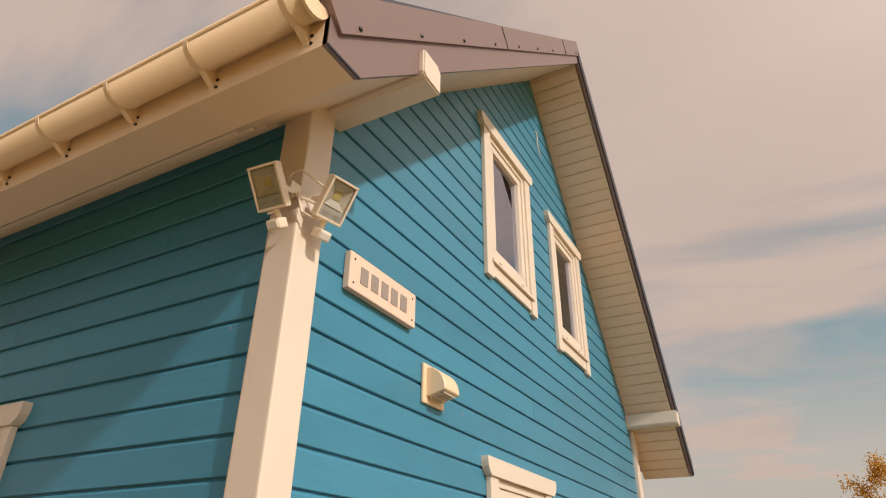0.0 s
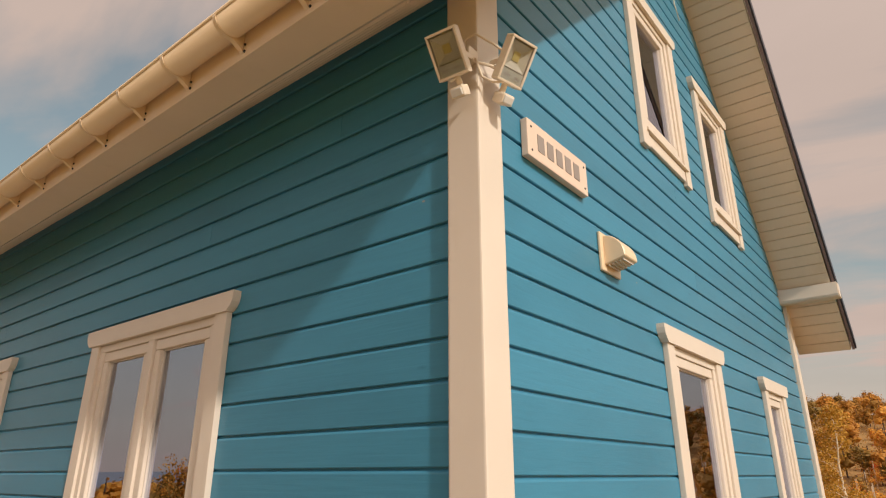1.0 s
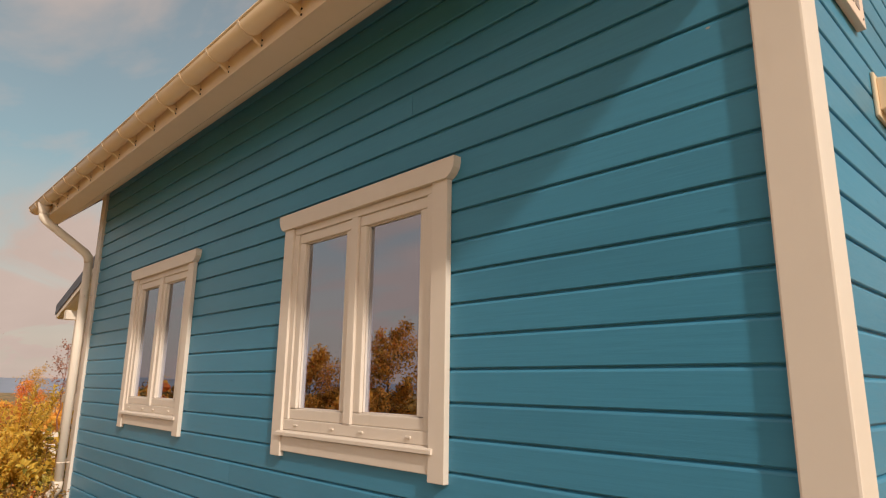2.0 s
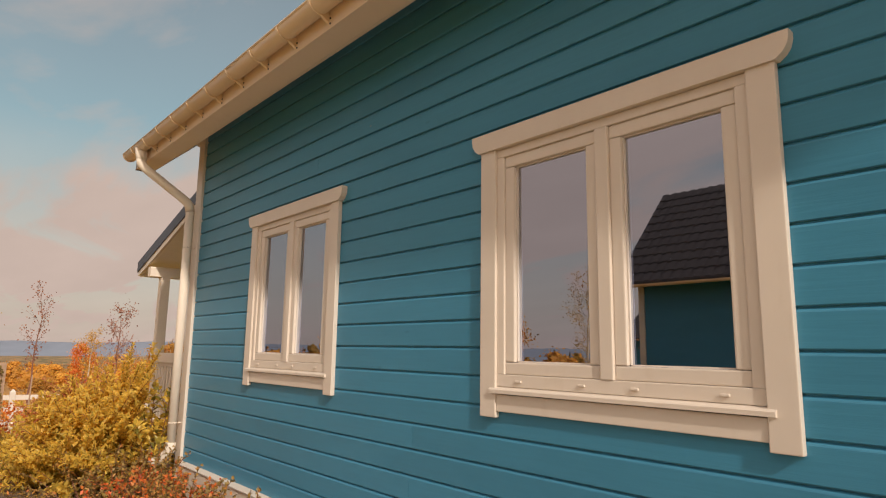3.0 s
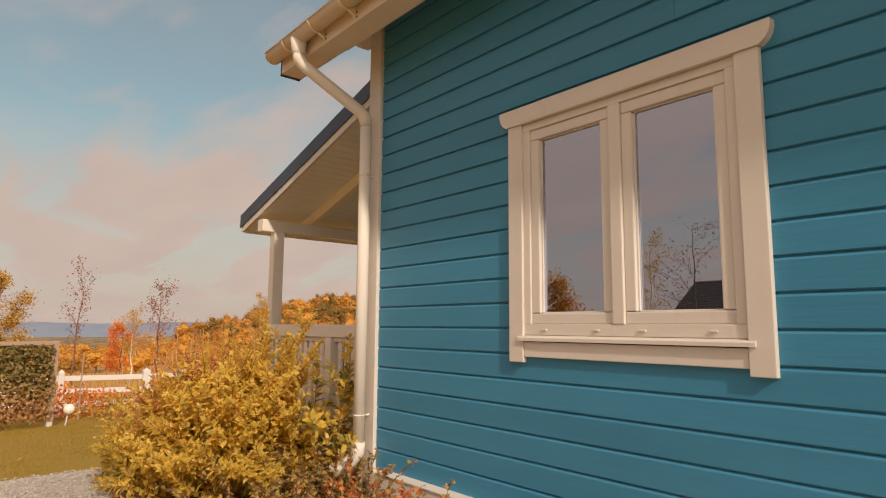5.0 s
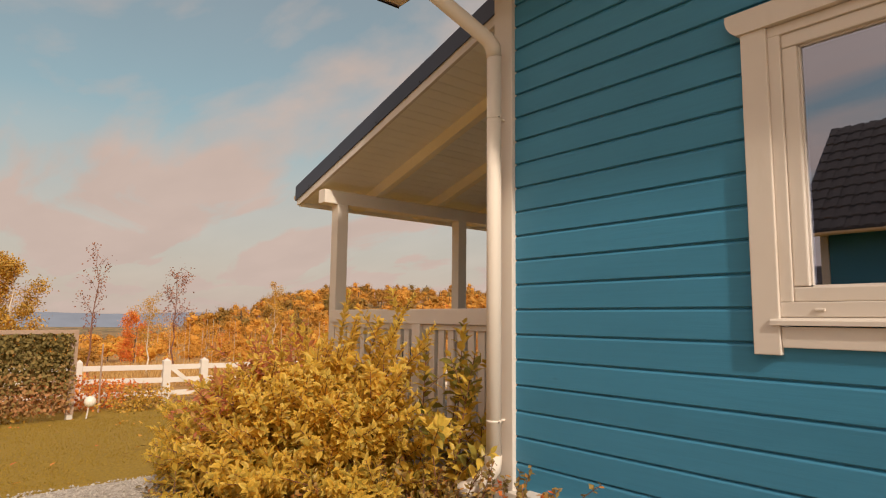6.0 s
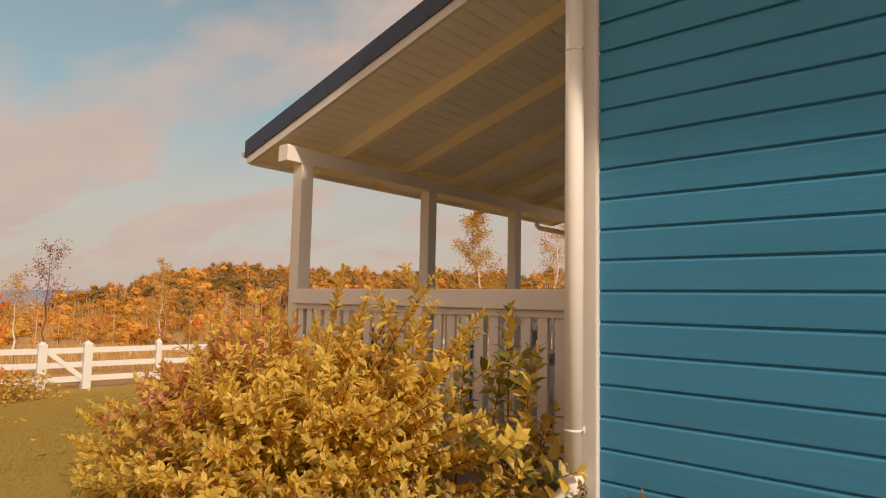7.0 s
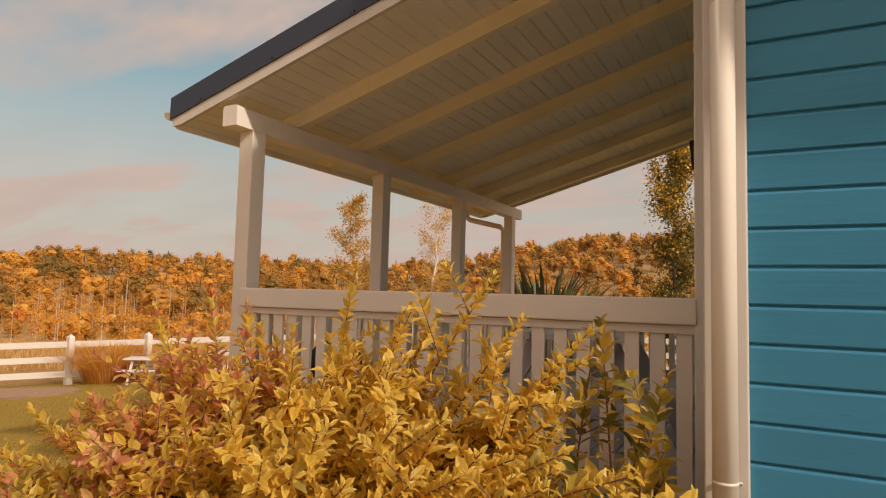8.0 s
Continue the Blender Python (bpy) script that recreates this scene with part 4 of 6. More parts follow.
def floodlight(m, arm_root, label):
    """A motion-sensor LED floodlight. Local -y is where it shines, z up; origin in its middle."""
    f = empty("floodlight", label, "floodlight", m, "floodlights on the corner post")
    w, h = 0.135, 0.185
    bm = bmesh.new()
    box(bm, -w / 2, 0.005, -h / 2, w / 2, 0.024, h / 2, 0.006)
    box(bm, -w / 2 + 0.02, 0.02, -h / 2 + 0.03, w / 2 - 0.02, 0.042, h / 2 - 0.03, 0.008)
    hous = part("housing", bm, LAMP_WHITE, f)
    for k in range(6):
        x = -0.04 + 0.016 * k
        part("cooling_fin", boxed(x, 0.04, -0.055, x + 0.004, 0.058, 0.055, bevel=0.001), LAMP_WHITE, hous)
    # rim
    bm = bmesh.new()
    for x0, z0, x1, z1 in ((-w / 2, -h / 2, w / 2, -h / 2 + 0.011), (-w / 2, h / 2 - 0.011, w / 2, h / 2), (-w / 2, -h / 2 + 0.011, -w / 2 + 0.011, h / 2 - 0.011), (w / 2 - 0.011, -h / 2 + 0.011, w / 2, h / 2 - 0.011)):
        box(bm, x0, -0.022, z0, x1, 0.008, z1, 0.003)
    part("rim", bm, LAMP_WHITE, f)
    # reflector dish sloping in to the chip
    bm = bmesh.new()
    o = [(-0.052, -0.0135, 0.075), (0.052, -0.0135, 0.075), (0.052, -0.0135, -0.032), (-0.052, -0.0135, -0.032)]
    i = [(-0.02, 0.004, 0.045), (0.02, 0.004, 0.045), (0.02, 0.004, 0.0), (-0.02, 0.004, 0.0)]
    ov, iv = [bm.verts.new(p) for p in o], [bm.verts.new(p) for p in i]
    for k in range(4):
        bm.faces.new((ov[k], ov[(k + 1) % 4], iv[(k + 1) % 4], iv[k]))
    bm.faces.new(iv)
    bm.transform(Matrix.Translation((0, -0.001, 0)))
    part("reflector", bm, LAMP_DARK, f)
    part("chip", boxed(-0.017, -0.0, 0.004, 0.017, 0.0025, 0.041, bevel=0), LED, f, "square yellow LED chip")
    pane = part("cover_glass", boxed(-w / 2 + 0.010, -0.019, -h / 2 + 0.010, w / 2 - 0.010, -0.0165, h / 2 - 0.010, bevel=0), LAMP_GLASS, f)
    pane.visible_shadow = False
    part("dial_plate", boxed(-w / 2 + 0.012, -0.0150, -h / 2 + 0.012, w / 2 - 0.012, -0.0125, -0.036, bevel=0), GREYPLATE, f, "grey label strip")
    for body, x in (("20W", -0.045), ("IP65", 0.012)):
        me = text_mesh(body, 0.017)
        me.materials.append(INK)
        t = new("lettering", me)
        t.parent = f
        t.matrix_basis = pose(x, -0.0195, -0.066, 90, 0, 0)
    # bracket arm, joint and sensor
    bm = bmesh.new()
    beam(bm, (-0.06, 0.03, -0.02), (-0.06, 0.075, -0.035), 0.004, 0.022)
    beam(bm, (0.06, 0.03, -0.02), (0.06, 0.075, -0.035), 0.004, 0.022)
    beam(bm, (-0.062, 0.075, -0.035), (0.062, 0.075, -0.035), 0.022, 0.004)
    part("yoke", bm, LAMP_WHITE, f)
    bm = bmesh.new()
    tube(bm, [(0.0, 0.01, -h / 2 + 0.01), (0.004, 0.012, -h / 2 - 0.042)], 0.013, 10)
    box(bm, -0.028, -0.048, -h / 2 - 0.082, 0.032, 0.022, -h / 2 - 0.038, 0.008)
    part("sensor", bm, LAMP_WHITE, f)
    part("sensor_lens", boxed(-0.022, -0.054, -h / 2 - 0.077, 0.026, -0.042, -h / 2 - 0.046, bevel=0.004), CURTAIN, f, "milky sensor lens")
    return f


GREYPLATE = make_plain("grey_label_plate", (0.56, 0.58, 0.56), 0.5)


def build_floodlights():
    f1 = floodlight(pose(-0.004, -0.15, 3.230, 34, -3, 8) @ Matrix.Diagonal((0.88, 0.88, 0.88, 1)), None, "white LED floodlight tilted down on the corner post")
    f2 = floodlight(pose(0.152, 0.030, 3.228, 34, 0, 78) @ Matrix.Diagonal((0.88, 0.88, 0.88, 1)), None, "white LED floodlight turned towards the gable side")
    p = empty("junction_box", "white cable junction with looping wires on the post", "junction box", pose(0, 0, 0))
    part("box_body", boxed(-0.015, -0.085, 3.245, 0.038, -0.030, 3.290, bevel=0.005), LAMP_WHITE, p)
    for a in (((-0.01, -0.06, 3.26), (-0.012, -0.105, 3.215), (-0.02, -0.12, 3.205)), ((0.03, -0.05, 3.245), (0.085, -0.02, 3.215), (0.10, 0.0, 3.205))):
        bm = bmesh.new()
        tube(bm, a, 0.006, 8)
        part("arm", bm, LAMP_WHITE, p)
    for a in (((-0.005, -0.06, 3.288), (0.01, -0.07, 3.335), (0.05, -0.06, 3.345), (0.10, -0.02, 3.30), (0.13, 0.02, 3.27)), ((0.02, -0.06, 3.25), (0.0, -0.09, 3.20), (-0.01, -0.10, 3.16), (-0.02, -0.12, 3.14)), ((0.04, -0.05, 3.25), (0.06, -0.04, 3.17), (0.09, -0.01, 3.15), (0.12, 0.03, 3.16))):
        bm = bmesh.new()
        tube(bm, a, 0.0045, 8)
        part("cable", bm, LAMP_WHITE, p, smooth=True)


build_roof()
for i, (a, b, t, s, k) in enumerate(FRONT_WINDOWS):
    window_unit(f"window_{i + 1}", b - a, t - s, k, pose(a, 0, s), "two-sash cream casement window reflecting sky and trees")
for i, (a, b, t, s, k) in enumerate(GABLE_WINDOWS):
    window_unit(f"window_{i + 3}", b - a, t - s, k, pose(0, a, s, 0, 0, 90), "narrow single-sash cream window in the gable")
build_gutter()
build_downpipe()
build_wall_things()
build_floodlights()

# ---- veranda ----
PX0, PX1 = -10.34, X0 - 0.16    # low roof edge, house side
PY0, PY1 = 0.39, 5.55
P_SL = 0.292
POST_X = -9.775
POST_Y = (0.60, 2.17, 3.73, 5.25)


def porch_z(x):
    """Underside of the veranda roof boards."""
    return 2.60 + P_SL * (x - PX0)


def build_veranda():
    deck = tagged(new("veranda_deck"), "dark stained veranda decking", "deck", kind="structure")
    x = PX0 + 0.42
    while x < X0 - 0.1:
        part("plank", boxed(x, PY0 + 0.05, 0.47, x + 0.138, PY1 - 0.1, 0.50, bevel=0.003), DECK, deck)
        x += 0.146
    bm = bmesh.new()
    box(bm, PX0 + 0.46, PY0 + 0.08, 0.0, X0 - 0.002, PY0 + 0.12, 0.468)
    box(bm, PX0 + 0.44, PY0 + 0.12, -0.2, PX0 + 0.48, PY1 - 0.15, 0.468)
    box(bm, PX0 + 0.5, PY0 + 0.3, 0.40, X0, PY1 - 0.15, 0.466)
    part("joist_frame", bm, DECK, deck)
    ver = empty("veranda", "open timber veranda with cream-painted posts and sloping roof", "veranda", pose(0, 0, 0))
    for y in POST_Y:
        part("post", boxed(POST_X - 0.06, y - 0.06, 0.40, POST_X + 0.06, y + 0.06, 2.535, bevel=0.006), PORCH_WHITE, ver)
    bm = bmesh.new()
    w = 0.062
    prism(bm, [(POST_X - w, 2.535), (POST_X + w, 2.535), (POST_X + w, 2.655), (POST_X + w - 0.012, 2.668), (POST_X - w + 0.012, 2.668), (POST_X - w, 2.655)], "y", PY0, PY1 - 0.02)
    part("plate_beam", bm, PORCH_WHITE, ver)
    # boards of the ceiling, laid along the low edge, in one mesh
    bm = bmesh.new()
    x = PX0 + 0.05
    while x < X0 - 0.02:
        x1 = min(x + 0.098, X0)
        z0, z1 = porch_z(x), porch_z(x1)
        prism(bm, [(x, z0 + 0.012), (x + 0.008, z0), (x1 - 0.008, z1), (x1, z1 + 0.012), (x1, z1 + 0.02), (x, z0 + 0.02)], "y", PY0 + 0.03, PY1 - 0.03)
        x += 0.102
    a, b = PX0 + 0.05, X0
    prism(bm, [(a, porch_z(a) + 0.014), (b, porch_z(b) + 0.014), (b, porch_z(b) + 0.06), (a, porch_z(a) + 0.06)], "y", PY0 + 0.03, PY1 - 0.03)
    tagged(part("veranda_ceiling", bm, PORCH_CEIL), "cream boarded ceiling under the veranda roof", "ceiling", kind="structure")
    # rafters
    for y in (1.02, 1.83, 2.64, 3.45, 4.26, 5.05):
        bm = bmesh.new()
        xa, xb = PX0 + 0.12, X0
        hgt = 0.105
        prism(bm, [(xa + 0.06, porch_z(xa) - hgt * 0.55), (xa + 0.14, porch_z(xa + 0.1) - hgt), (xb, porch_z(xb) - hgt), (xb, porch_z(xb) + 0.003), (xa, porch_z(xa) + 0.003), (xa, porch_z(xa) - 0.02)], "y", y - 0.038, y + 0.038)
        bmesh.ops.bevel(bm, geom=bm.edges[:], offset=0.004, segments=1, affect="EDGES")
        part("rafter", bm, RAFTER, ver)
    # verge boards front and back, and the low edge board
    for y0, y1 in ((PY0, PY0 + 0.028), (PY1 - 0.028, PY1)):
        bm = bmesh.new()
        xa, xb = PX0 + 0.02, X0
        prism(bm, [(xa, porch_z(xa) - 0.020), (xa + 0.08, porch_z(xa + 0.08) - 0.035), (xb, porch_z(xb) - 0.035), (xb, porch_z(xb) + 0.058), (xa, porch_z(xa) + 0.058)], "y", y0, y1)
        part("verge_board", bm, WHITE, ver)
    part("edge_board", boxed(PX0 + 0.015, PY0 + 0.03, 2.575, PX0 + 0.045, PY1 - 0.03, 2.67, bevel=0.003), PORCH_CEIL, ver)
    # metal roof cover: flashing on the verges and sheet on top
    bm = bmesh.new()
    xa, xb = PX0, X0 - 0.16
    for y0, y1 in ((PY0 - 0.012, PY0 - 0.002), (PY1 + 0.002, PY1 + 0.012)):
        prism(bm, [(xa, porch_z(xa) + 0.035), (xb, porch_z(xb) + 0.035), (xb, porch_z(xb) + 0.185), (xa, porch_z(xa) + 0.185)], "y", y0, y1)
        part("verge_flashing", bm, SLATE, ver, "slate-blue sheet-metal flashing")
        bm = bmesh.new()
    prism(bm, [(xa, porch_z(xa) + 0.16), (xb, porch_z(xb) + 0.16), (xb, porch_z(xb) + 0.18), (xa, porch_z(xa) + 0.18)], "y", PY0 - 0.002, PY1 + 0.002)
    box(bm, PX0, PY0 - 0.002, porch_z(PX0) + 0.06, PX0 + 0.014, PY1 + 0.002, porch_z(PX0) + 0.16)
    part("roof_sheet", bm, SLATE, ver)
    for k in range(5):
        x = PX0 + 0.3 + 0.62 * k
        bm = bmesh.new()
        disc_knob(bm, x, PY0 - 0.012, porch_z(x) + 0.055, 0.008, 0.006, "y", 8)
        part("screw", bm, SCREW, ver)
    # gutter and bent pipe at the low edge
    gut = empty("veranda_gutter", "cream half-round gutter with a bent pipe on the veranda", "gutter", pose(0, 0, 0))
    bm = bmesh.new()
    n = 12
    cx, cz, r = PX0 - 0.05, 2.70, 0.055
    pts = [(cx + r * math.cos(math.pi + math.pi * k / n), cz + r * math.sin(math.pi + math.pi * k / n)) for k in range(n + 1)]
    prism(bm, pts, "y", PY0 + 0.02, PY1 + 0.05)
    part("trough", bm, PVC, gut)
    bm = bmesh.new()
    tube(bm, [(PX0 - 0.05, PY1 - 0.35, 2.64), (PX0 - 0.05, PY1 - 0.35, 2.56), (PX0 - 0.02, PY1 - 0.33, 2.52), (POST_X - 0.16, PY1 - 0.24, 2.42), (POST_X - 0.12, PY1 - 0.22, 2.36), (POST_X - 0.12, PY1 - 0.22, 0.3)], 0.036, 12)
    part("pipe", bm, PVC, gut, smooth=True)
    # posts against the house
    for y in (0.55, 5.25):
        bm = bmesh.new()
        box(bm, X0 - 0.225, y - 0.06, 0.40, X0 - 0.105, y + 0.06, porch_z(X0 - 0.16) - 0.02, 0.006)
        part("wall_post", bm, PORCH_WHITE, ver)
    railing("front railing", (POST_X + 0.09, 0.53), (X0 - 0.215, 0.53), True)
    for a, b in zip(POST_Y, POST_Y[1:]):
        railing("side railing", (POST_X, a + 0.06), (POST_X, b - 0.06), False)
    railing("back railing", (POST_X + 0.06, 5.25), (X0 - 0.225, 5.25), True)


def railing(which, p, q, mid):
    rail = empty("railing", "cream-painted wooden railing with flat balusters on the " + which.split()[0] + " of the veranda", "railing", pose(p[0], p[1], 0), "veranda railings")
    d = Vector((q[0] - p[0], q[1] - p[1], 0))
    n = d.length
    rail.rotation_euler = (0, 0, math.atan2(d.y, d.x))
    part("top_rail", boxed(-0.02, -0.052, 1.372, n + 0.0, 0.052, 1.490, bevel=0.008), PORCH_WHITE, rail)
    part("under_rail", boxed(0.0, -0.024, 1.330, n, 0.024, 1.370, bevel=0.004), PORCH_WHITE, rail)
    part("bottom_rail", boxed(0.0, -0.03, 0.575, n, 0.03, 0.640, bevel=0.005), PORCH_WHITE, rail)
    if mid:
        c = n * 0.5 + 0.02
        part("mid_post", boxed(c - 0.052, -0.058, 0.49, c + 0.052, 0.05, 1.371, bevel=0.005), PORCH_WHITE, rail)
    k = max(3, round(n / 0.113))
    me = None
    for i in range(k):
        x = (i + 0.5) * n / k
        if mid and abs(x - c) < 0.09:
            continue
        if me is None:
            b = part("baluster", boxed(-0.033, -0.011, 0.638, 0.033, 0.011, 1.332, bevel=0.003), PORCH_WHITE, rail)
            me = b.data
        else:
            b = new("baluster", me)
            b.parent = rail
        b.location = (x, 0, 0)


def picnic_table(m, paint, label):
    """A table with two benches on splayed legs."""
    t = empty("picnic_table", label, "picnic table", m)
    for k in range(5):
        part("top_board", boxed(-0.85, -0.36 + 0.145 * k, 0.72, 0.85, -0.36 + 0.145 * k + 0.138, 0.76, bevel=0.005), paint, t)
    for y in (-0.80, 0.55):
        part("bench_board", boxed(-0.85, y, 0.42, 0.85, y + 0.25, 0.46, bevel=0.005), paint, t)
    for x in (-0.6, 0.6):
        for sg in (-1, 1):
            bm = bmesh.new()
            beam(bm, (x, sg * 0.62, 0.0), (x, sg * 0.22, 0.72), 0.05, 0.10, 0.004)
            part("leg", bm, paint, t)
        bm = bmesh.new()
        beam(bm, (x + 0.05, -0.78, 0.38), (x + 0.05, 0.78, 0.38), 0.04, 0.1, 0.004)
        part("crossbar", bm, paint, t)


def barbecue(m):
    b = empty("kettle_barbecue", "black covered kettle barbecue standing on the veranda", "barbecue", m)
    bm = bmesh.new()
    prof = [(0.02, 0.40), (0.17, 0.45), (0.26, 0.56), (0.29, 0.68), (0.28, 0.76), (0.2, 0.86), (0.06, 0.9)]
    tube(bm, [(0, 0, z) for r, z in prof], [r for r, z in prof], 20)
    part("kettle", bm, NAVY, b, smooth=True)
    for a in (0.3, 2.4, 4.5):
        bm = bmesh.new()
        tube(bm, [(0.12 * math.cos(a), 0.12 * math.sin(a), 0.47), (0.26 * math.cos(a), 0.26 * math.sin(a), 0.0)], 0.013, 8)
        part("leg", bm, SCREW, b)
    bm = bmesh.new()
    tube(bm, [(-0.05, 0, 0.89), (-0.04, 0, 0.94), (0.04, 0, 0.94), (0.05, 0, 0.89)], 0.01, 8)
    part("handle", bm, SCREW, b)


build_veranda()
picnic_table(pose(-7.88, 2.10, 0.50, 0, 0, 96), GREYWOOD, "grey-white painted picnic table with benches on the veranda")
barbecue(pose(-9.40, 1.14, 0.50, 0, 0, 20) @ Matrix.Diagonal((0.72, 0.72, 0.72, 1)))
tub = empty("storage_tub", "small bright blue plastic tub on the deck", "tub", pose(-9.1, 2.0, 0.50))
bm = bmesh.new()
tube(bm, [(0, 0, 0), (0, 0, 0.3), (0, 0, 0.5)], [0.05, 0.06, 0.06], 16)
part("bucket", bm, BLUEBOX, tub)
bm = bmesh.new()
tube(bm, [(0, 0, 0.49), (0, 0, 0.52)], 0.066, 16)
part("lid", bm, BLUEBOX, tub)

# ---- garden ----
FENCE_POSTS = [(-26.6, -6.0), (-26.0, -3.8), (-25.4, -1.5), (-24.8, 0.8), (-24.2, 3.0), (-24.05, 4.05), (-23.75, 5.85), (-22.85, 7.4), (-21.6, 8.75), (-19.7, 10.4), (-17.4, 12.0), (-14.9, 13.4), (-12.2, 14.5), (-9.4, 15.2), (-6.5, 15.6)]


def fence_panel(p, q, gate=False):
    f = empty("garden_gate" if gate else "ranch_fence", "white wooden gate with a diagonal brace" if gate else "white three-rail ranch fence bay beyond the lawn", "gate" if gate else "fence", pose(p[0], p[1], ground_z(*p)), "" if gate else "ranch fence bays")
    d = Vector((q[0] - p[0], q[1] - p[1], ground_z(*q) - ground_z(*p)))
    bm = bmesh.new()
    w = 0.105 if gate or FENCE_POSTS.index(p) == 5 else 0.075
    prism(bm, [(-w, -w), (w, -w), (w, w), (-w, w)], "z", -0.3, 1.22)
    tip = bmesh.ops.create_cone(bm, cap_ends=False, segments=4, radius1=w * 1.41, radius2=0.01, depth=0.08, matrix=pose(0, 0, 1.26, 0, 0, 45))
    part("post", bm, FENCE, f)
    for z in (0.28, 0.66, 1.04):
        bm = bmesh.new()
        e = d.normalized() * 0.07
        beam(bm, e + Vector((0, 0, z)), d - e + Vector((0, 0, z)), 0.04, 0.15, 0.004)
        part("rail", bm, FENCE, f)
    if gate:
        bm = bmesh.new()
        beam(bm, Vector((0.03, 0.05, 1.1)), d + Vector((0.03, -0.05, 0.26)), 0.03, 0.12, 0.004)
        part("brace", bm, FENCE, f)


def build_garden():
    for k, (p, q) in enumerate(zip(FENCE_POSTS, FENCE_POSTS[1:])):
        fence_panel(p, q, k == 4)
    # trellis screen grown over with ivy
    a, b = Vector((-20.75, 0.02)), Vector((-19.9, -4.6))
    zg = ground_z(-20.6, -1)
    s = empty("trellis_screen", "tall wooden screen frame grown over with dark ivy", "screen", pose(a.x, a.y, zg))
    d = (b - a)
    n = d.length
    s.rotation_euler = (0, 0, math.atan2(d.y, d.x))
    for x in (0.0, n / 2, n):
        part("post", boxed(x - 0.07, -0.07, 0.1, x + 0.07, 0.07, 1.90, bevel=0.006), FRAMEWOOD, s)
        part("post_foot", boxed(x - 0.06, -0.06, -0.2, x + 0.06, 0.06, 0.26, bevel=0.006), FENCE, s, "white post foot")
    part("top_rail", boxed(-0.07, -0.07, 1.90, n + 0.07, 0.07, 1.99, bevel=0.006), FRAMEWOOD, s)
    for k in range(16):
        bm = bmesh.new()
        beam(bm, (0.1 + k * (n - 0.2) / 15, 0, 0.2), (0.1 + k * (n - 0.2) / 15, 0, 1.90), 0.012, 0.012)
        part("lath", bm, FRAMEWOOD, s)
    m = 13000
    c = np.stack([np.random.rand(m) * (n - 0.1) + 0.02, np.random.randn(m) * 0.13, 0.18 + np.random.rand(m) * 1.74], 1)
    keep = (c[:, 2] > 0.55) | (np.random.rand(m) < 0.6)
    c = c[keep]
    m = len(c)
    ax = rnd(m) + np.array([0, 0, -0.4])
    nor = np.stack([np.random.randn(m) * 0.5, np.sign(c[:, 1]) + np.random.randn(m) * 0.5, np.random.randn(m) * 0.3 + 0.3], 1)
    tone = np.clip(np.random.rand(m) * 0.65 + 0.5 * np.clip((1.35 - c[:, 2]) / 0.8, 0, 1), 0, 1)
    lv = leaves("ivy", c, ax, nor, 0.065 + np.random.rand(m) * 0.035, 0.055 + np.random.rand(m) * 0.03, tone, L_IVY, s)
    lv["kind"] = "stuff"
    # globe lamp on a slanting stake
    g = empty("garden_globe_light", "white garden globe light leaning on a metal stake", "garden light", pose(-20.4, 0.30, ground_z(-20.4, 0.3)))
    bm = bmesh.new()
    bmesh.ops.create_uvsphere(bm, u_segments=20, v_segments=12, radius=0.125, matrix=pose(0.05, 0.06, 0.38))
    part("globe", bm, GLOBE, g, smooth=True)
    bm = bmesh.new()
    tube(bm, [(0, 0, -0.1), (0.035, 0.04, 0.28)], 0.016, 8)
    part("stake", bm, GREYWOOD, g)
    # plant stakes by the fence
    for x, y, hh in ((-22.6, 0.95, 1.75), (-22.9, -0.05, 1.35)):
        k = empty("plant_stake", "thin weathered wooden plant stake by the fence", "stake", pose(x, y, ground_z(x, y)), "plant stakes")
        bm = bmesh.new()
        tube(bm, [(0, 0, -0.2), (0.01, 0, hh * 0.5), (0.03, 0.01, hh)], [0.024, 0.022, 0.018], 8)
        part("pole", bm, FRAMEWOOD, k)
    picnic_table(pose(-20.5, 8.2, ground_z(-20.5, 8.2), 0, 0, 35) @ Matrix.Diagonal((0.84, 0.84, 0.82, 1)), FENCE, "white-painted picnic table with benches on the lawn")
    # round flower bed
    out = [(-21.6 + 1.5 * math.cos(a), 5.6 + 1.0 * math.sin(a)) for a in (2 * math.pi * k / 28 for k in range(28))]
    sheet("round_flower_bed", out, 0.05, BEDSOIL, "round reddish bare flower bed in the lawn", "bed")


build_garden()

# ---- plants near the house ----


def stem_curve(base, tip, rise, k=6):
    base, tip = Vector(base), Vector(tip)
    out = []
    for i in range(k + 1):
        t = i / k
        p = base.lerp(tip, t)
        p.z += rise * math.sin(math.pi * t) * 0.5
        out.append(p)
    return out


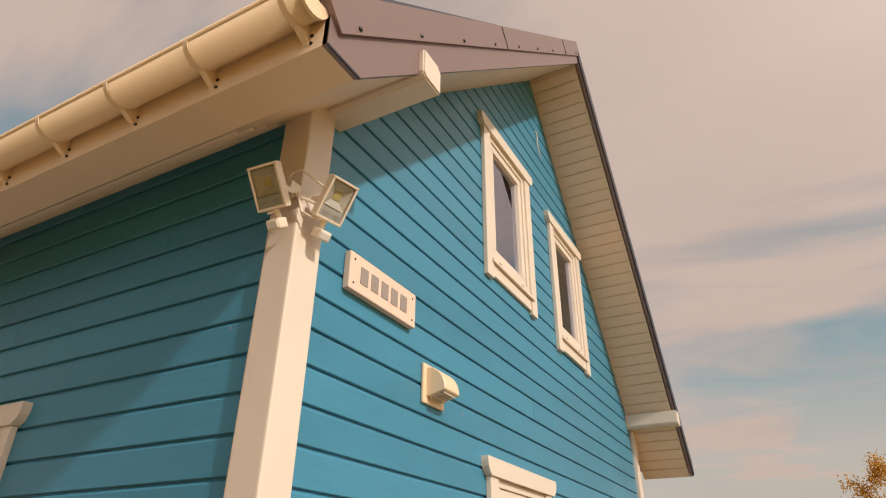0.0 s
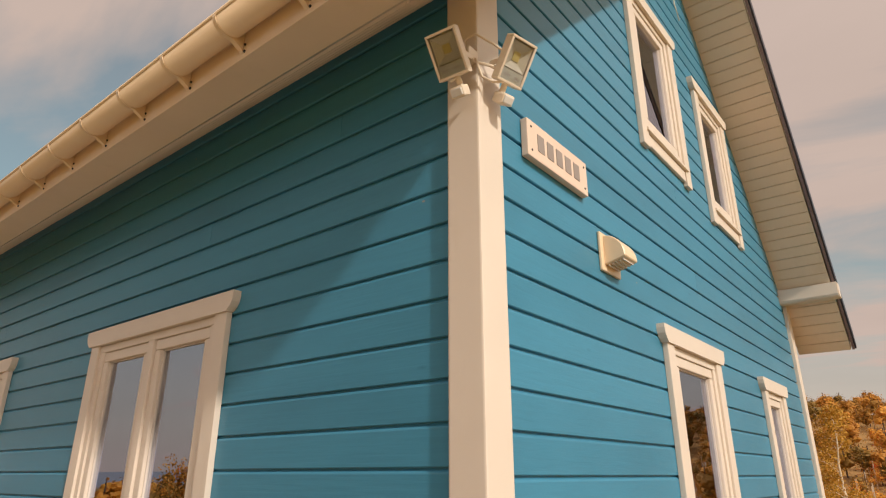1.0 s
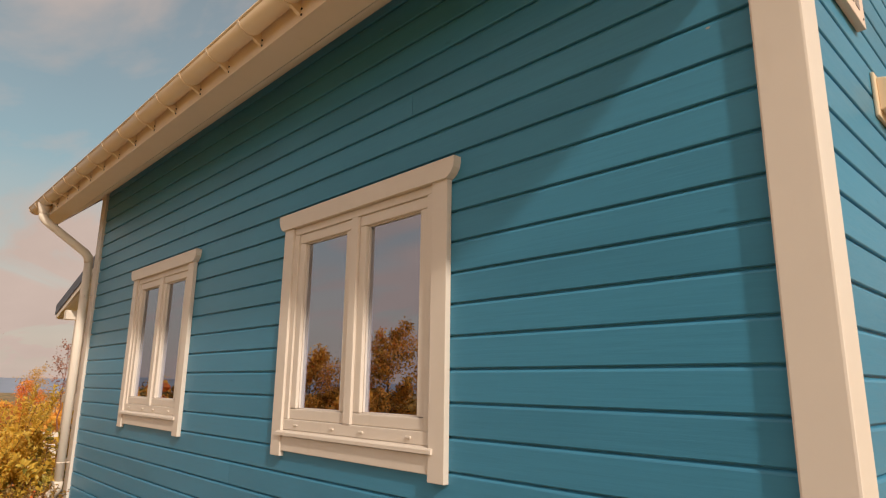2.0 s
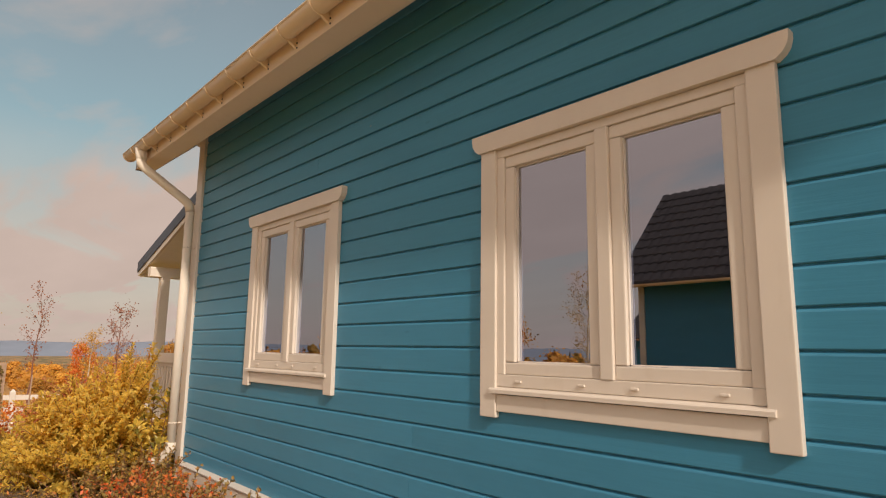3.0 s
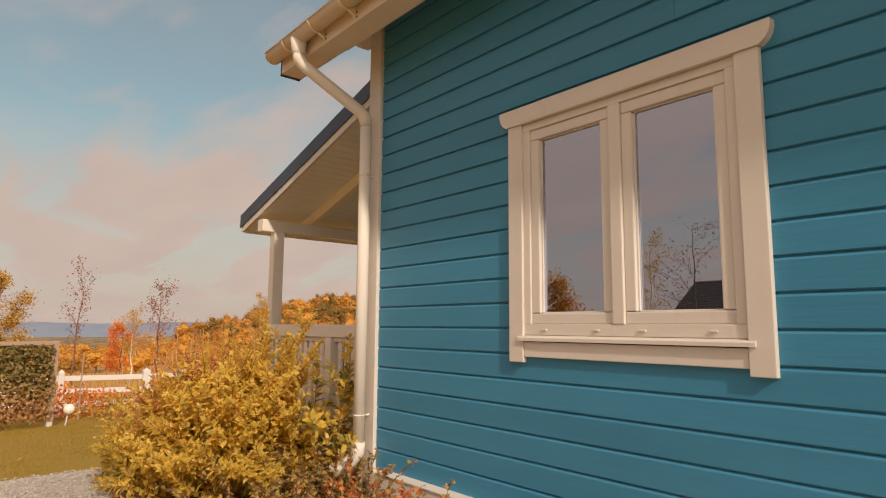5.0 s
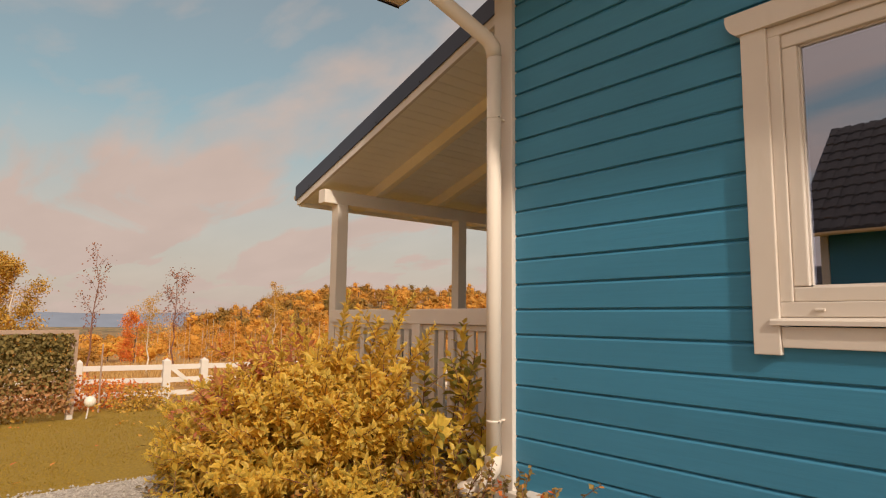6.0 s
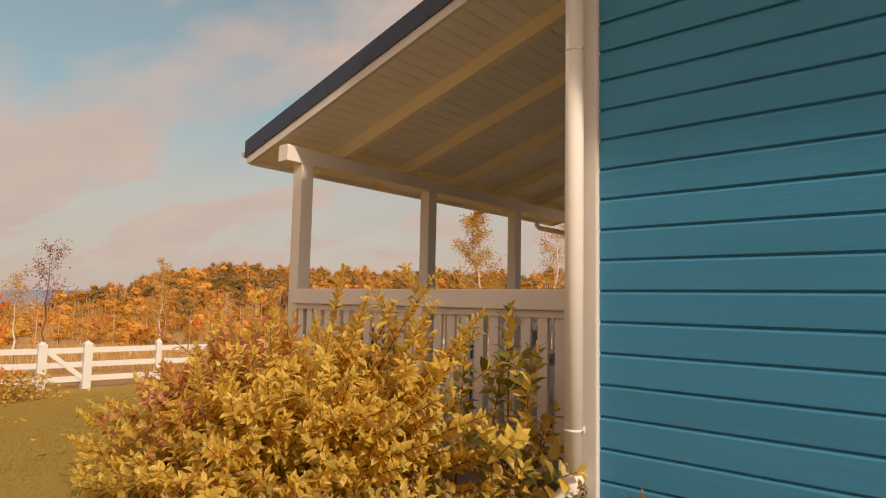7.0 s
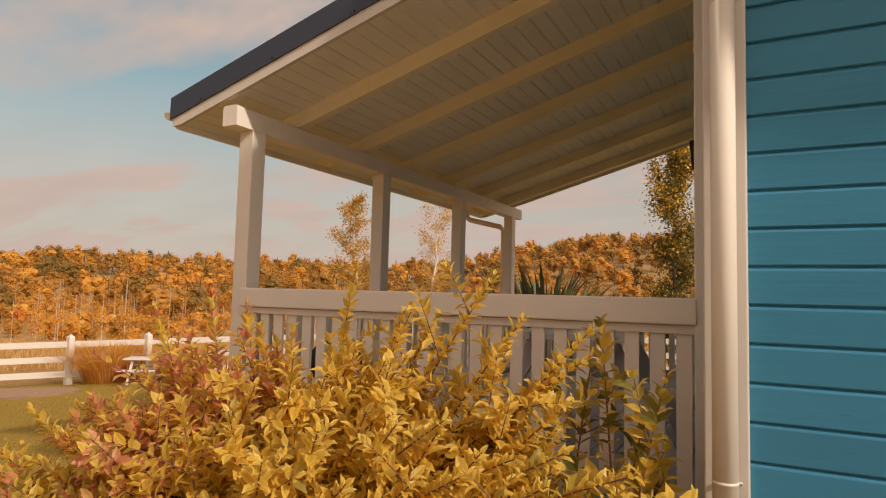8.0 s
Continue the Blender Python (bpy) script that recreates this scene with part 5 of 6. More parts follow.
def shrub(name, label, base, tips, leaf_len, leaf_w, mat_leaf, mat_stem, tone_of, per_metre, fine, seed, twigs=2):
    """An upright bush: stems from the base to the tips, side twigs, and leaves set along them."""
    rs = np.random.RandomState(seed)
    s = empty(name, label, "shrub", pose(*base))
    bm = bmesh.new()
    C, A, N, T, S = [], [], [], [], []
    lines = []
    for tip in tips:
        tip = Vector(tip) - Vector(base)
        b = Vector((rs.randn() * 0.14, rs.randn() * 0.10, -0.02)) + Vector((tip.x, tip.y, 0)) * 0.25
        pts = stem_curve(b, tip, 0.16 * tip.z)
        lines.append((pts, 0.006))
        for k in range(twigs):
            t = rs.uniform(0.3, 0.85)
            i = int(t * 6)
            p = pts[i]
            d = Vector((rs.randn() * 0.7, rs.randn() * 0.7, 0.55)).normalized()
            q = p + d * rs.uniform(0.16, 0.34)
            lines.append((stem_curve(p, q, 0.02, 3), 0.0035))
    for pts, r in lines:
        tube(bm, pts, [r * (1 - 0.6 * i / (len(pts) - 1)) for i in range(len(pts))], 5, False)
        length = sum((b - a).length for a, b in zip(pts, pts[1:]))
        cnt = max(5, int(length * per_metre))
        ang = rs.uniform(0, 6.28)
        for i in range(cnt):
            t = 0.12 + 0.88 * (i + 0.5) / cnt if r > 0.005 else (i + 1) / cnt
            f = t * (len(pts) - 1)
            j = min(int(f), len(pts) - 2)
            p = pts[j].lerp(pts[j + 1], f - j)
            d = (pts[j + 1] - pts[j]).normalized()
            side = d.cross(Vector((0.2, 0.1, 1.0))).normalized() if abs(d.z) < 0.95 else Vector((1, 0, 0))
            up = side.cross(d)
            ang += 1.57 + rs.randn() * 0.3
            for h in (0, math.pi):
                o = math.cos(ang + h) * side + math.sin(ang + h) * up
                lift = 0.35 + 0.9 * t ** 3
                ax = o + d * lift + Vector((rs.randn(), rs.randn(), rs.randn())) * 0.22
                nor = d - o * 0.35 + Vector((0, 0, 0.5)) + Vector((rs.randn(), rs.randn(), rs.randn())) * 0.25
                C.append(p); A.append(ax); N.append(nor); S.append(1.0 - 0.35 * (t > 0.9) + rs.randn() * 0.13)
                T.append(tone_of(p + Vector(base), rs, t))
    part("branchwork", bm, mat_stem, s)
    n = len(C)
    S = np.clip(np.array(S), 0.5, 1.4)
    lv = leaves("leaves", np.array([tuple(c) for c in C]), np.array([tuple(c) for c in A]), np.array([tuple(c) for c in N]), leaf_len * S, leaf_w * S, np.array(T), mat_leaf, s, fine)
    lv["kind"] = "stuff"
    return s


def big_tone(p, rs, t):
    red = smoothstep((-8.4 - p.x) / 0.4) * smoothstep((p.z - 0.5) / 0.3) * (1 - 0.65 * smoothstep((-9.35 - p.x) / 0.3))
    if rs.rand() < 0.5 * red * (1 if p.z < 1.25 else 0.5):
        return rs.uniform(0.84, 0.97)
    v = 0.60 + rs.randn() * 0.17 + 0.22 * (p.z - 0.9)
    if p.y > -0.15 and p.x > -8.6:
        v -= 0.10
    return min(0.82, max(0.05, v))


rs0 = np.random.RandomState(4)
BIG_TIPS = [(-8.37, -0.10, 1.60), (-7.72, 0.03, 1.58), (-9.67, -0.16, 1.38), (-8.05, -0.2, 1.40), (-9.0, -0.15, 1.42), (-9.3, -0.1, 1.42)]
for k in range(150):
    a = rs0.uniform(0, 2 * math.pi)
    rr = math.sqrt(rs0.uniform(0.02, 1.0))
    x, y = -8.42 + 1.42 * rr * math.cos(a), -0.50 + 0.74 * rr * math.sin(a)
    z = 1.25 - 0.74 * rr ** 2.2 + rs0.uniform(-0.14, 0.14) + 0.10 * (y + 0.5)
    BIG_TIPS.append((x, min(y, 0.28), max(0.38, z)))
for k in range(46):
    a = rs0.uniform(math.pi * 0.9, math.pi * 2.1)
    BIG_TIPS.append((-8.45 + 1.4 * math.cos(a), -0.55 + 0.78 * math.sin(a), rs0.uniform(0.24, 0.62)))
for k in range(14):
    BIG_TIPS.append((rs0.uniform(-7.7, -7.0), rs0.uniform(-0.75, -0.2), rs0.uniform(0.4, 1.15)))
for k in range(16):
    BIG_TIPS.append((rs0.uniform(-8.0, -7.25), rs0.uniform(-0.3, 0.1), rs0.uniform(0.95, 1.42)))
for k in range(9):
    BIG_TIPS.append((-9.6 - 0.5 * rs0.rand(), -1.0 + 0.9 * rs0.rand(), 0.42 + 0.5 * rs0.rand()))
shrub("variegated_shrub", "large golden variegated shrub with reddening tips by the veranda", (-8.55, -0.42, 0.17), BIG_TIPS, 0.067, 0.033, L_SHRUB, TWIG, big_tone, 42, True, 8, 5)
GREEN_TIPS = [(-7.02, -0.06, 1.22), (-7.12, 0.02, 1.0), (-7.3, 0.1, 1.40), (-7.42, -0.1, 1.25), (-6.98, -0.25, 0.72), (-7.15, -0.3, 0.9), (-7.35, 0.15, 1.2), (-7.05, 0.1, 0.85)]
shrub("green_shrub", "taller green-leaved shrub turning yellow beside the downpipe", (-7.25, -0.12, 0.17), GREEN_TIPS, 0.088, 0.048, L_GREEN, TWIG, lambda p, rs, t: min(1.0, max(0.0, 0.68 + rs.randn() * 0.30)), 24, True, 21, 2)

COVER_TIPS = []
for k in range(260):
    x = rs0.uniform(-7.7, -4.4)
    y = -0.14 - abs(rs0.randn()) * 0.42
    COVER_TIPS.append((x, max(-1.2, y), 0.40 + 0.26 * rs0.rand() * (1.2 + y) + 0.06 * smoothstep((-5.0 - x) / 1.0)))


def ground_cover():
    rs = np.random.RandomState(31)
    s = empty("groundcover_shrub", "low cotoneaster groundcover with scarlet autumn leaves at the wall", "shrub", pose(-6.0, -0.5, 0.17))
    bm = bmesh.new()
    C, A, N, T = [], [], [], []
    for tip in COVER_TIPS:
        tip = Vector(tip) - Vector((-6.0, -0.5, 0.17))
        base = Vector((tip.x + rs.randn() * 0.25, tip.y * 0.6 + rs.randn() * 0.1, 0))
        pts = stem_curve(base, tip, 0.12, 5)
        tube(bm, pts, [0.004, 0.004, 0.003, 0.003, 0.002, 0.0015], 4, False)
        red = rs.rand() < 0.40 and tip.x > -0.6
        for i in range(48):
            f = (i + 0.5) / 48 * 5
            j = min(int(f), 4)
            p = pts[j].lerp(pts[j + 1], f - j)
            C.append(tuple(p)); A.append(rs.randn(3) + (0, 0, 0.3)); N.append(rs.randn(3) * 0.6 + (0, 0, 1))
            T.append(rs.uniform(0.86, 1.0) if red and rs.rand() < 0.7 else min(0.84, max(0, 0.42 + rs.randn() * 0.25)))
    part("branchwork", bm, TWIG, s)
    n = len(C)
    lv = leaves("leaves", np.array(C), np.array(A), np.array(N), 0.026 + 0.016 * rs.rand(n), 0.017 + 0.010 * rs.rand(n), np.array(T), L_COVER, s)
    lv["kind"] = "stuff"


ground_cover()


def mulch():
    rs = np.random.RandomState(61)
    n = 5200
    x = rs.uniform(-9.4, -4.0, n)
    y = -0.08 - 1.15 * rs.rand(n)
    z = np.array([ground_z(u, v) for u, v in zip(x, y)]) + 0.032
    ob = leaves("bed_leaf_litter", np.stack([x, y, z], 1), rs.randn(n, 3) * (1, 1, 0.25), rs.randn(n, 3) * 0.5 + (0, 0, 1), rs.uniform(0.025, 0.06, n), rs.uniform(0.015, 0.035, n), rs.rand(n) * 0.9, L_COVER)
    tagged(ob, "fallen leaves and bark mulch on the planting bed", "leaf litter", kind="stuff")


mulch()


def pebbles():
    """Loose chippings on the gravel where it shows between shrub and lawn."""
    rs = np.random.RandomState(5)
    V, F = [], []
    tet = np.array([(1, 0, -0.3), (-0.5, 0.87, -0.3), (-0.5, -0.87, -0.3), (0.1, 0.1, 0.8), (0.6, 0.5, 0.4)])
    for i in range(9000):
        x, y = rs.uniform(-9.8, -6.2), rs.uniform(-2.9, -0.6)
        if y > -1.15 and x > -9.3:
            continue
        s = rs.uniform(0.006, 0.014)
        a = rs.uniform(0, 6.28)
        c, sn = math.cos(a), math.sin(a)
        o = len(V)
        for p in tet * s:
            V.append((x + p[0] * c - p[1] * sn, y + p[0] * sn + p[1] * c, ground_z(x, y) + 0.014 + p[2] * 0.8))
        F += [(o, o + 4, o + 3), (o + 4, o + 1, o + 3), (o + 1, o + 2, o + 3), (o + 2, o, o + 3), (o, o + 1, o + 4)]
    ob = pose_world("gravel_chippings", V, F, GRAVEL)
    tagged(ob, "loose pale gravel chippings on the path", "gravel", kind="stuff")


pebbles()


def tuft(name, label, at, count, height, spread, mat_leaf, seed, wide=0.02, droop=0.5, category="grass"):
    """A clump of arching blades."""
    rs = np.random.RandomState(seed)
    V, F, T = [], [], []
    for i in range(count):
        a = rs.uniform(0, 6.28)
        h = height * rs.uniform(0.55, 1.05)
        out = spread * rs.uniform(0.15, 1.0)
        b = np.array([math.cos(a), math.sin(a), 0])
        s = np.array([-math.sin(a), math.cos(a), 0]) * wide * rs.uniform(0.6, 1.2)
        p0 = b * 0.55 * spread * rs.rand() ** 0.7
        o = len(V)
        for k, t in enumerate((0, 0.45, 0.8, 1.0)):
            p = p0 + b * out * t ** 1.8 + np.array([0, 0, h * (t - droop * 0.45 * t ** 3)])
            w = (1.0, 0.9, 0.55, 0.05)[k]
            V += [tuple(p - s * w), tuple(p + s * w)]
        T += [rs.rand()] * 8
        for k in range(3):
            F.append((o + 2 * k, o + 2 * k + 1, o + 2 * k + 3, o + 2 * k + 2))
    s = empty(name, label, category, pose(*at))
    lv = pose_world("foliage", V, F, mat_leaf, s, {"tone": T, "rim": [1.0] * len(T)})
    lv["kind"] = "stuff"
    return s


tuft("ornamental_grass", "amber ornamental grass clump by the fence", (-22.3, 8.2, ground_z(-22.3, 8.2)), 2600, 1.35, 1.15, L_GOLD, 1, 0.009, 0.35)
tuft("ornamental_grass", "amber ornamental grass clump by the fence", (-21.0, 9.6, ground_z(-21, 9.6)), 2400, 1.15, 1.15, L_GOLD, 2, 0.009, 0.35)
tuft("reed_clump", "tall green ornamental reed clump behind the veranda", (-9.9, 7.2, ground_z(-9.9, 7.2)), 230, 2.30, 1.0, L_REED, 3, 0.048, 0.45)

# ---- trees ----


def tree(name, label, x, y, height, crown_w, leaf_count, leaf_size, mat_leaf, mat_bark, seed, base=0.25, trunk=0.03, lean=0.0, upright=0.5, category="tree", cols=0.0):
    """A tapered trunk, limbs, and leaves scattered in clumps round the limb ends."""
    rs = np.random.RandomState(seed)
    z = ground_z(x, y)
    t = empty(name, label, category, pose(x, y, z - 0.05))
    bm = bmesh.new()
    top = Vector((lean * height, lean * 0.4 * height, height))
    pts = [Vector((0, 0, 0)).lerp(top, k / 8) + Vector((rs.randn(), rs.randn(), 0)) * 0.012 * height * (0 < k < 8) for k in range(9)]
    r0 = trunk * height * 0.5
    tube(bm, pts, [max(0.006, r0 * (1 - 0.9 * k / 8)) for k in range(9)], 7, False)
    ends = []
    n_l = max(10, int(height * 4))
    for i in range(n_l):
        f = base + (0.97 - base) * (i + rs.rand()) / n_l
        j = min(int(f * 8), 7)
        p = pts[j].lerp(pts[j + 1], f * 8 - j)
        a = rs.uniform(0, 6.28)
        env = crown_w * (0.35 + 0.65 * math.sin(math.pi * min(1.0, (f - base) / (1 - base) * 0.82 + 0.14))) * rs.uniform(0.55, 1.1)
        d = Vector((math.cos(a), math.sin(a), upright + rs.rand() * 0.5)).normalized()
        q = p + d * env
        mid = p.lerp(q, 0.5) + Vector((0, 0, 0.06 * env))
        tube(bm, [p, mid, q], [r0 * 0.3 * (1.15 - f), r0 * 0.2 * (1.15 - f), 0.003], 5, False)
        for s in (0.45, 0.7, 1.0):
            ends.append((p.lerp(q, s), env))
        for b in range(2):
            e = p.lerp(q, rs.uniform(0.4, 0.8))
            d2 = (d + Vector((rs.randn(), rs.randn(), rs.randn())) * 0.6).normalized()
            q2 = e + d2 * env * 0.45
            tube(bm, [e, q2], [r0 * 0.12, 0.002], 4, False)
            ends.append((q2, env))
    part("trunk", bm, mat_bark, t)
    k = rs.randint(0, len(ends), leaf_count)
    E = np.array([tuple(e[0]) for e in ends])[k]
    R = np.array([e[1] for e in ends])[k][:, None]
    C = E + rs.randn(leaf_count, 3) * (0.07 + 0.09 * R)
    cl = rs.rand(len(ends))[k]
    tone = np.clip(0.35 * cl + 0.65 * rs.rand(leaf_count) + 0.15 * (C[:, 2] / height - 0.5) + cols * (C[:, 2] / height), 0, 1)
    lv = leaves("crown", C, rs.randn(leaf_count, 3), rs.randn(leaf_count, 3), leaf_size * rs.uniform(0.7, 1.3, leaf_count), leaf_size * 0.75 * rs.uniform(0.7, 1.3, leaf_count), tone, mat_leaf, t)
    lv["kind"] = "stuff"
    return t


BI = "slender white-barked birch in yellow autumn leaf"
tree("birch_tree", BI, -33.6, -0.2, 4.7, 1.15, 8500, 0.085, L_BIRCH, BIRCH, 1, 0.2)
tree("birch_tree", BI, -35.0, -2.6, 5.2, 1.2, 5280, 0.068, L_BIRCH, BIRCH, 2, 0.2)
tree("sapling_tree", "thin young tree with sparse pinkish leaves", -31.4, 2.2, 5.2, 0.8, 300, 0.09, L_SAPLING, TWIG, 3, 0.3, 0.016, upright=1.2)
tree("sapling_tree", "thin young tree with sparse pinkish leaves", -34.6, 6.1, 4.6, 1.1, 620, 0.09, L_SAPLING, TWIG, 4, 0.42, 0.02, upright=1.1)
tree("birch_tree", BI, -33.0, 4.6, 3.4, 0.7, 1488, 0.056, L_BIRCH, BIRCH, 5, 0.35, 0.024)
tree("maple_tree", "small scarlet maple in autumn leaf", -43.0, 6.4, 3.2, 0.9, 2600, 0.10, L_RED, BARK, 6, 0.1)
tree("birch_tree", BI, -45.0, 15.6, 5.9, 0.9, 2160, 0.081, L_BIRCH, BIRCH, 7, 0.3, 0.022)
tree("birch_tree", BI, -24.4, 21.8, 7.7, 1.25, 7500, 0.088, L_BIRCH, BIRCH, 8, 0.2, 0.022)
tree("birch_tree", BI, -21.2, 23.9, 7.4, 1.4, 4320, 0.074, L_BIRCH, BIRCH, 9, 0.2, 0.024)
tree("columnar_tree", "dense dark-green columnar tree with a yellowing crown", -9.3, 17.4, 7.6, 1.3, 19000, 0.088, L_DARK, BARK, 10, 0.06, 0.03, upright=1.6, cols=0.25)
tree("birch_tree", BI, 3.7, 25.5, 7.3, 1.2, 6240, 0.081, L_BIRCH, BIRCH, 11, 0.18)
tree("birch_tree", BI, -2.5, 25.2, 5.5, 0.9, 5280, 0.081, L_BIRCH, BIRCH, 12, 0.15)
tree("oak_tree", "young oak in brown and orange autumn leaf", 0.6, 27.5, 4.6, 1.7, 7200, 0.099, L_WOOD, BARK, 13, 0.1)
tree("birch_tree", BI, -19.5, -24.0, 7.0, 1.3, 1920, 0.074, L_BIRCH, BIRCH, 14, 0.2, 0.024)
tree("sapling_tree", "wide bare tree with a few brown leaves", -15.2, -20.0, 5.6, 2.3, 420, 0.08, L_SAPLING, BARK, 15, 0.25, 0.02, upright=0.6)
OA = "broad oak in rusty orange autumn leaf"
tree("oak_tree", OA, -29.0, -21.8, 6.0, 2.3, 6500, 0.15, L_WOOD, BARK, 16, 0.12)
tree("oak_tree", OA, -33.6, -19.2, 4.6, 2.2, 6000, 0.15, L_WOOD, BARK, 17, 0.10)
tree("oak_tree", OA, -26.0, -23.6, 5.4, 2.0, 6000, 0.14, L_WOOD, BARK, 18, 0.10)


def lobe_ball():
    bm = bmesh.new()
    bmesh.ops.create_icosphere(bm, subdivisions=2, radius=1.0)
    V = np.array([tuple(v.co) for v in bm.verts])
    F = [tuple(v.index for v in f.verts) for f in bm.faces]
    bm.free()
    return V, F


LOBE_V, LOBE_F = lobe_ball()


def wood(name, label, spots, seed, quads, size, mat_leaf, thin):
    """Many trees in one mesh: crowns of loose leaf clumps, and a second mesh of trunks."""
    rs = np.random.RandomState(seed)
    C, S, T, NN = [], [], [], []
    V, F = [], []
    MV, MF, MT = [], [], []
    for x, y, h, w, hue in spots:
        z = ground_z(x, y)
        n = int(quads * rs.uniform(0.8, 1.2))
        # clumps give the crown its lobes
        k = 9 if thin else 12
        cen = np.stack([rs.randn(k) * w * 0.36, rs.randn(k) * w * 0.36, h * (0.30 + 0.62 * rs.rand(k) ** 0.9)], 1)
        if thin:
            cen[:, :2] *= 0.8 * (1.25 - cen[:, 2:3] / h)
            cen[:, 2] = h * (0.15 + 0.82 * rs.rand(k))
        else:
            u = rs.randn(k, 3)
            u = u / np.linalg.norm(u, axis=1, keepdims=True) * rs.uniform(0.35, 1.0, (k, 1))
            cen = u * np.array([0.36 * w, 0.36 * w, 0.36 * h]) + (0, 0, 0.52 * h)
        j = rs.randint(0, k, n)
        sp = w * (0.20 if thin else 0.34)
        ball = rs.randn(n, 3)
        ball = ball / np.linalg.norm(ball, axis=1, keepdims=True) * rs.rand(n, 1) ** 0.30
        lobe = 0.75 + 0.5 * rs.rand(k)
        p = cen[j] + ball * np.array([sp, sp, sp * 0.85]) * lobe[j][:, None]
        p[:, 2] = np.clip(p[:, 2], 0.04 * h, None)
        C.append(p + (x, y, z))
        o_ = (p - cen[j]) / sp
        o_[:, 2] += 0.7
        NN.append(o_ + 0.9 * (p - (0, 0, h * 0.45)) / (0.5 * w) + rs.randn(n, 3) * 0.45)
        S.append(np.full(n, size) * rs.uniform(0.6, 1.4, n))
        lobe_hue = hue + (rs.rand(k) - 0.5) * 0.16
        T.append(np.clip(lobe_hue[j] + rs.randn(n) * 0.08, 0, 1))
        if not thin:
            # the shaded mass of foliage inside each lobe
            for c, g, t in zip(cen, lobe, lobe_hue):
                o = len(MV)
                q = LOBE_V * (sp * g * 0.44) * rs.uniform(0.6, 1.25, (len(LOBE_V), 1)) * (1, 1, 0.85) + c
                q[:, 2] = np.clip(q[:, 2], 0.0, None)
                MV.extend(map(tuple, q + (x, y, z)))
                MF.extend((a + o, b + o, e + o) for a, b, e in LOBE_F)
                MT.extend([min(1.0, max(0.0, t - 0.04))] * len(LOBE_V))
        o = len(V)
        r = 0.006 * h if thin else 0.02 * h
        for zz, rr in ((0, r), (h * 0.9, r * 0.25)):
            for q in range(5):
                a = q * 1.2566
                V.append((x + rr * math.cos(a) + (zz > 0) * rs.randn() * 0.01 * h, y + rr * math.sin(a), z + zz))
        for q in range(5):
            F.append((o + q, o + (q + 1) % 5, o + 5 + (q + 1) % 5, o + 5 + q))
    C, S, T = np.concatenate(C), np.concatenate(S), np.concatenate(T)
    n = len(C)
    w = empty(name, label, "woodland", pose(0, 0, 0), kind="stuff")
    NN = np.concatenate(NN)
    a = leaves("crowns", C, np.cross(NN, rs.randn(n, 3)), NN, S, S * 0.9, T, mat_leaf, w)
    a["kind"] = "stuff"
    if MV:
        c = pose_world("foliage_mass", MV, MF, mat_leaf, w, {"tone": MT, "rim": [1.0] * len(MT)})
        c["kind"] = "stuff"
    b = pose_world("trunks", V, F, BIRCH if thin else BARK, w)
    b["kind"] = "stuff"


def spots(count, seed, r0, r1, az0, az1, h0, h1, hue0, hue1, wk):
    """Random places between two distances and two bearings (degrees left of +y) round the garden."""
    rs = np.random.RandomState(seed)
    out = []
    for i in range(count):
        r = math.sqrt(rs.uniform(r0 * r0, r1 * r1))
        a = math.radians(rs.uniform(az0, az1))
        x, y = -6 - r * math.sin(a), -2 + r * math.cos(a)
        h = rs.uniform(h0, h1)
        out.append((x, y, h, h * wk * rs.uniform(0.7, 1.3), rs.uniform(hue0, hue1) if rs.rand() > 0.025 else 0.97))
    return out


wood("young_birch_wood", "young birches and saplings in orange and yellow at the meadow's edge", spots(1000, 41, 47, 112, -75, 78, 2.2, 5.2, 0.55, 0.92, 0.42), 42, 330, 0.11, L_WOOD, True)
wood("scrub_edge", "low orange scrub between meadow and wood", spots(620, 43, 50, 108, -75, 84, 1.2, 3.0, 0.42, 0.86, 0.90), 44, 520, 0.115, L_WOOD, False)
wood("mixed_wood", "dense mixed autumn wood on the rising land", spots(1150, 45, 95, 215, -75, 73, 3.8, 6.8, 0.20, 0.80, 0.66), 46, 540, 0.26, L_WOOD, False)
wood("hillside_wood", "autumn oaks and birches closing up the hillside", spots(620, 51, 85, 180, -45, 70, 3.0, 6.2, 0.25, 0.85, 0.68), 52, 460, 0.22, L_WOOD, False)
wood("plain_thicket", "scattered low thickets down on the plain", spots(190, 47, 70, 170, 73, 125, 1.3, 2.6, 0.35, 0.9, 1.0), 48, 220, 0.24, L_WOOD, False)
wood("rear_wood", "autumn trees behind the neighbouring houses", spots(330, 49, 48, 110, 100, 235, 3.0, 6.0, 0.15, 0.9, 0.8), 50, 220, 0.34, L_WOOD, False)


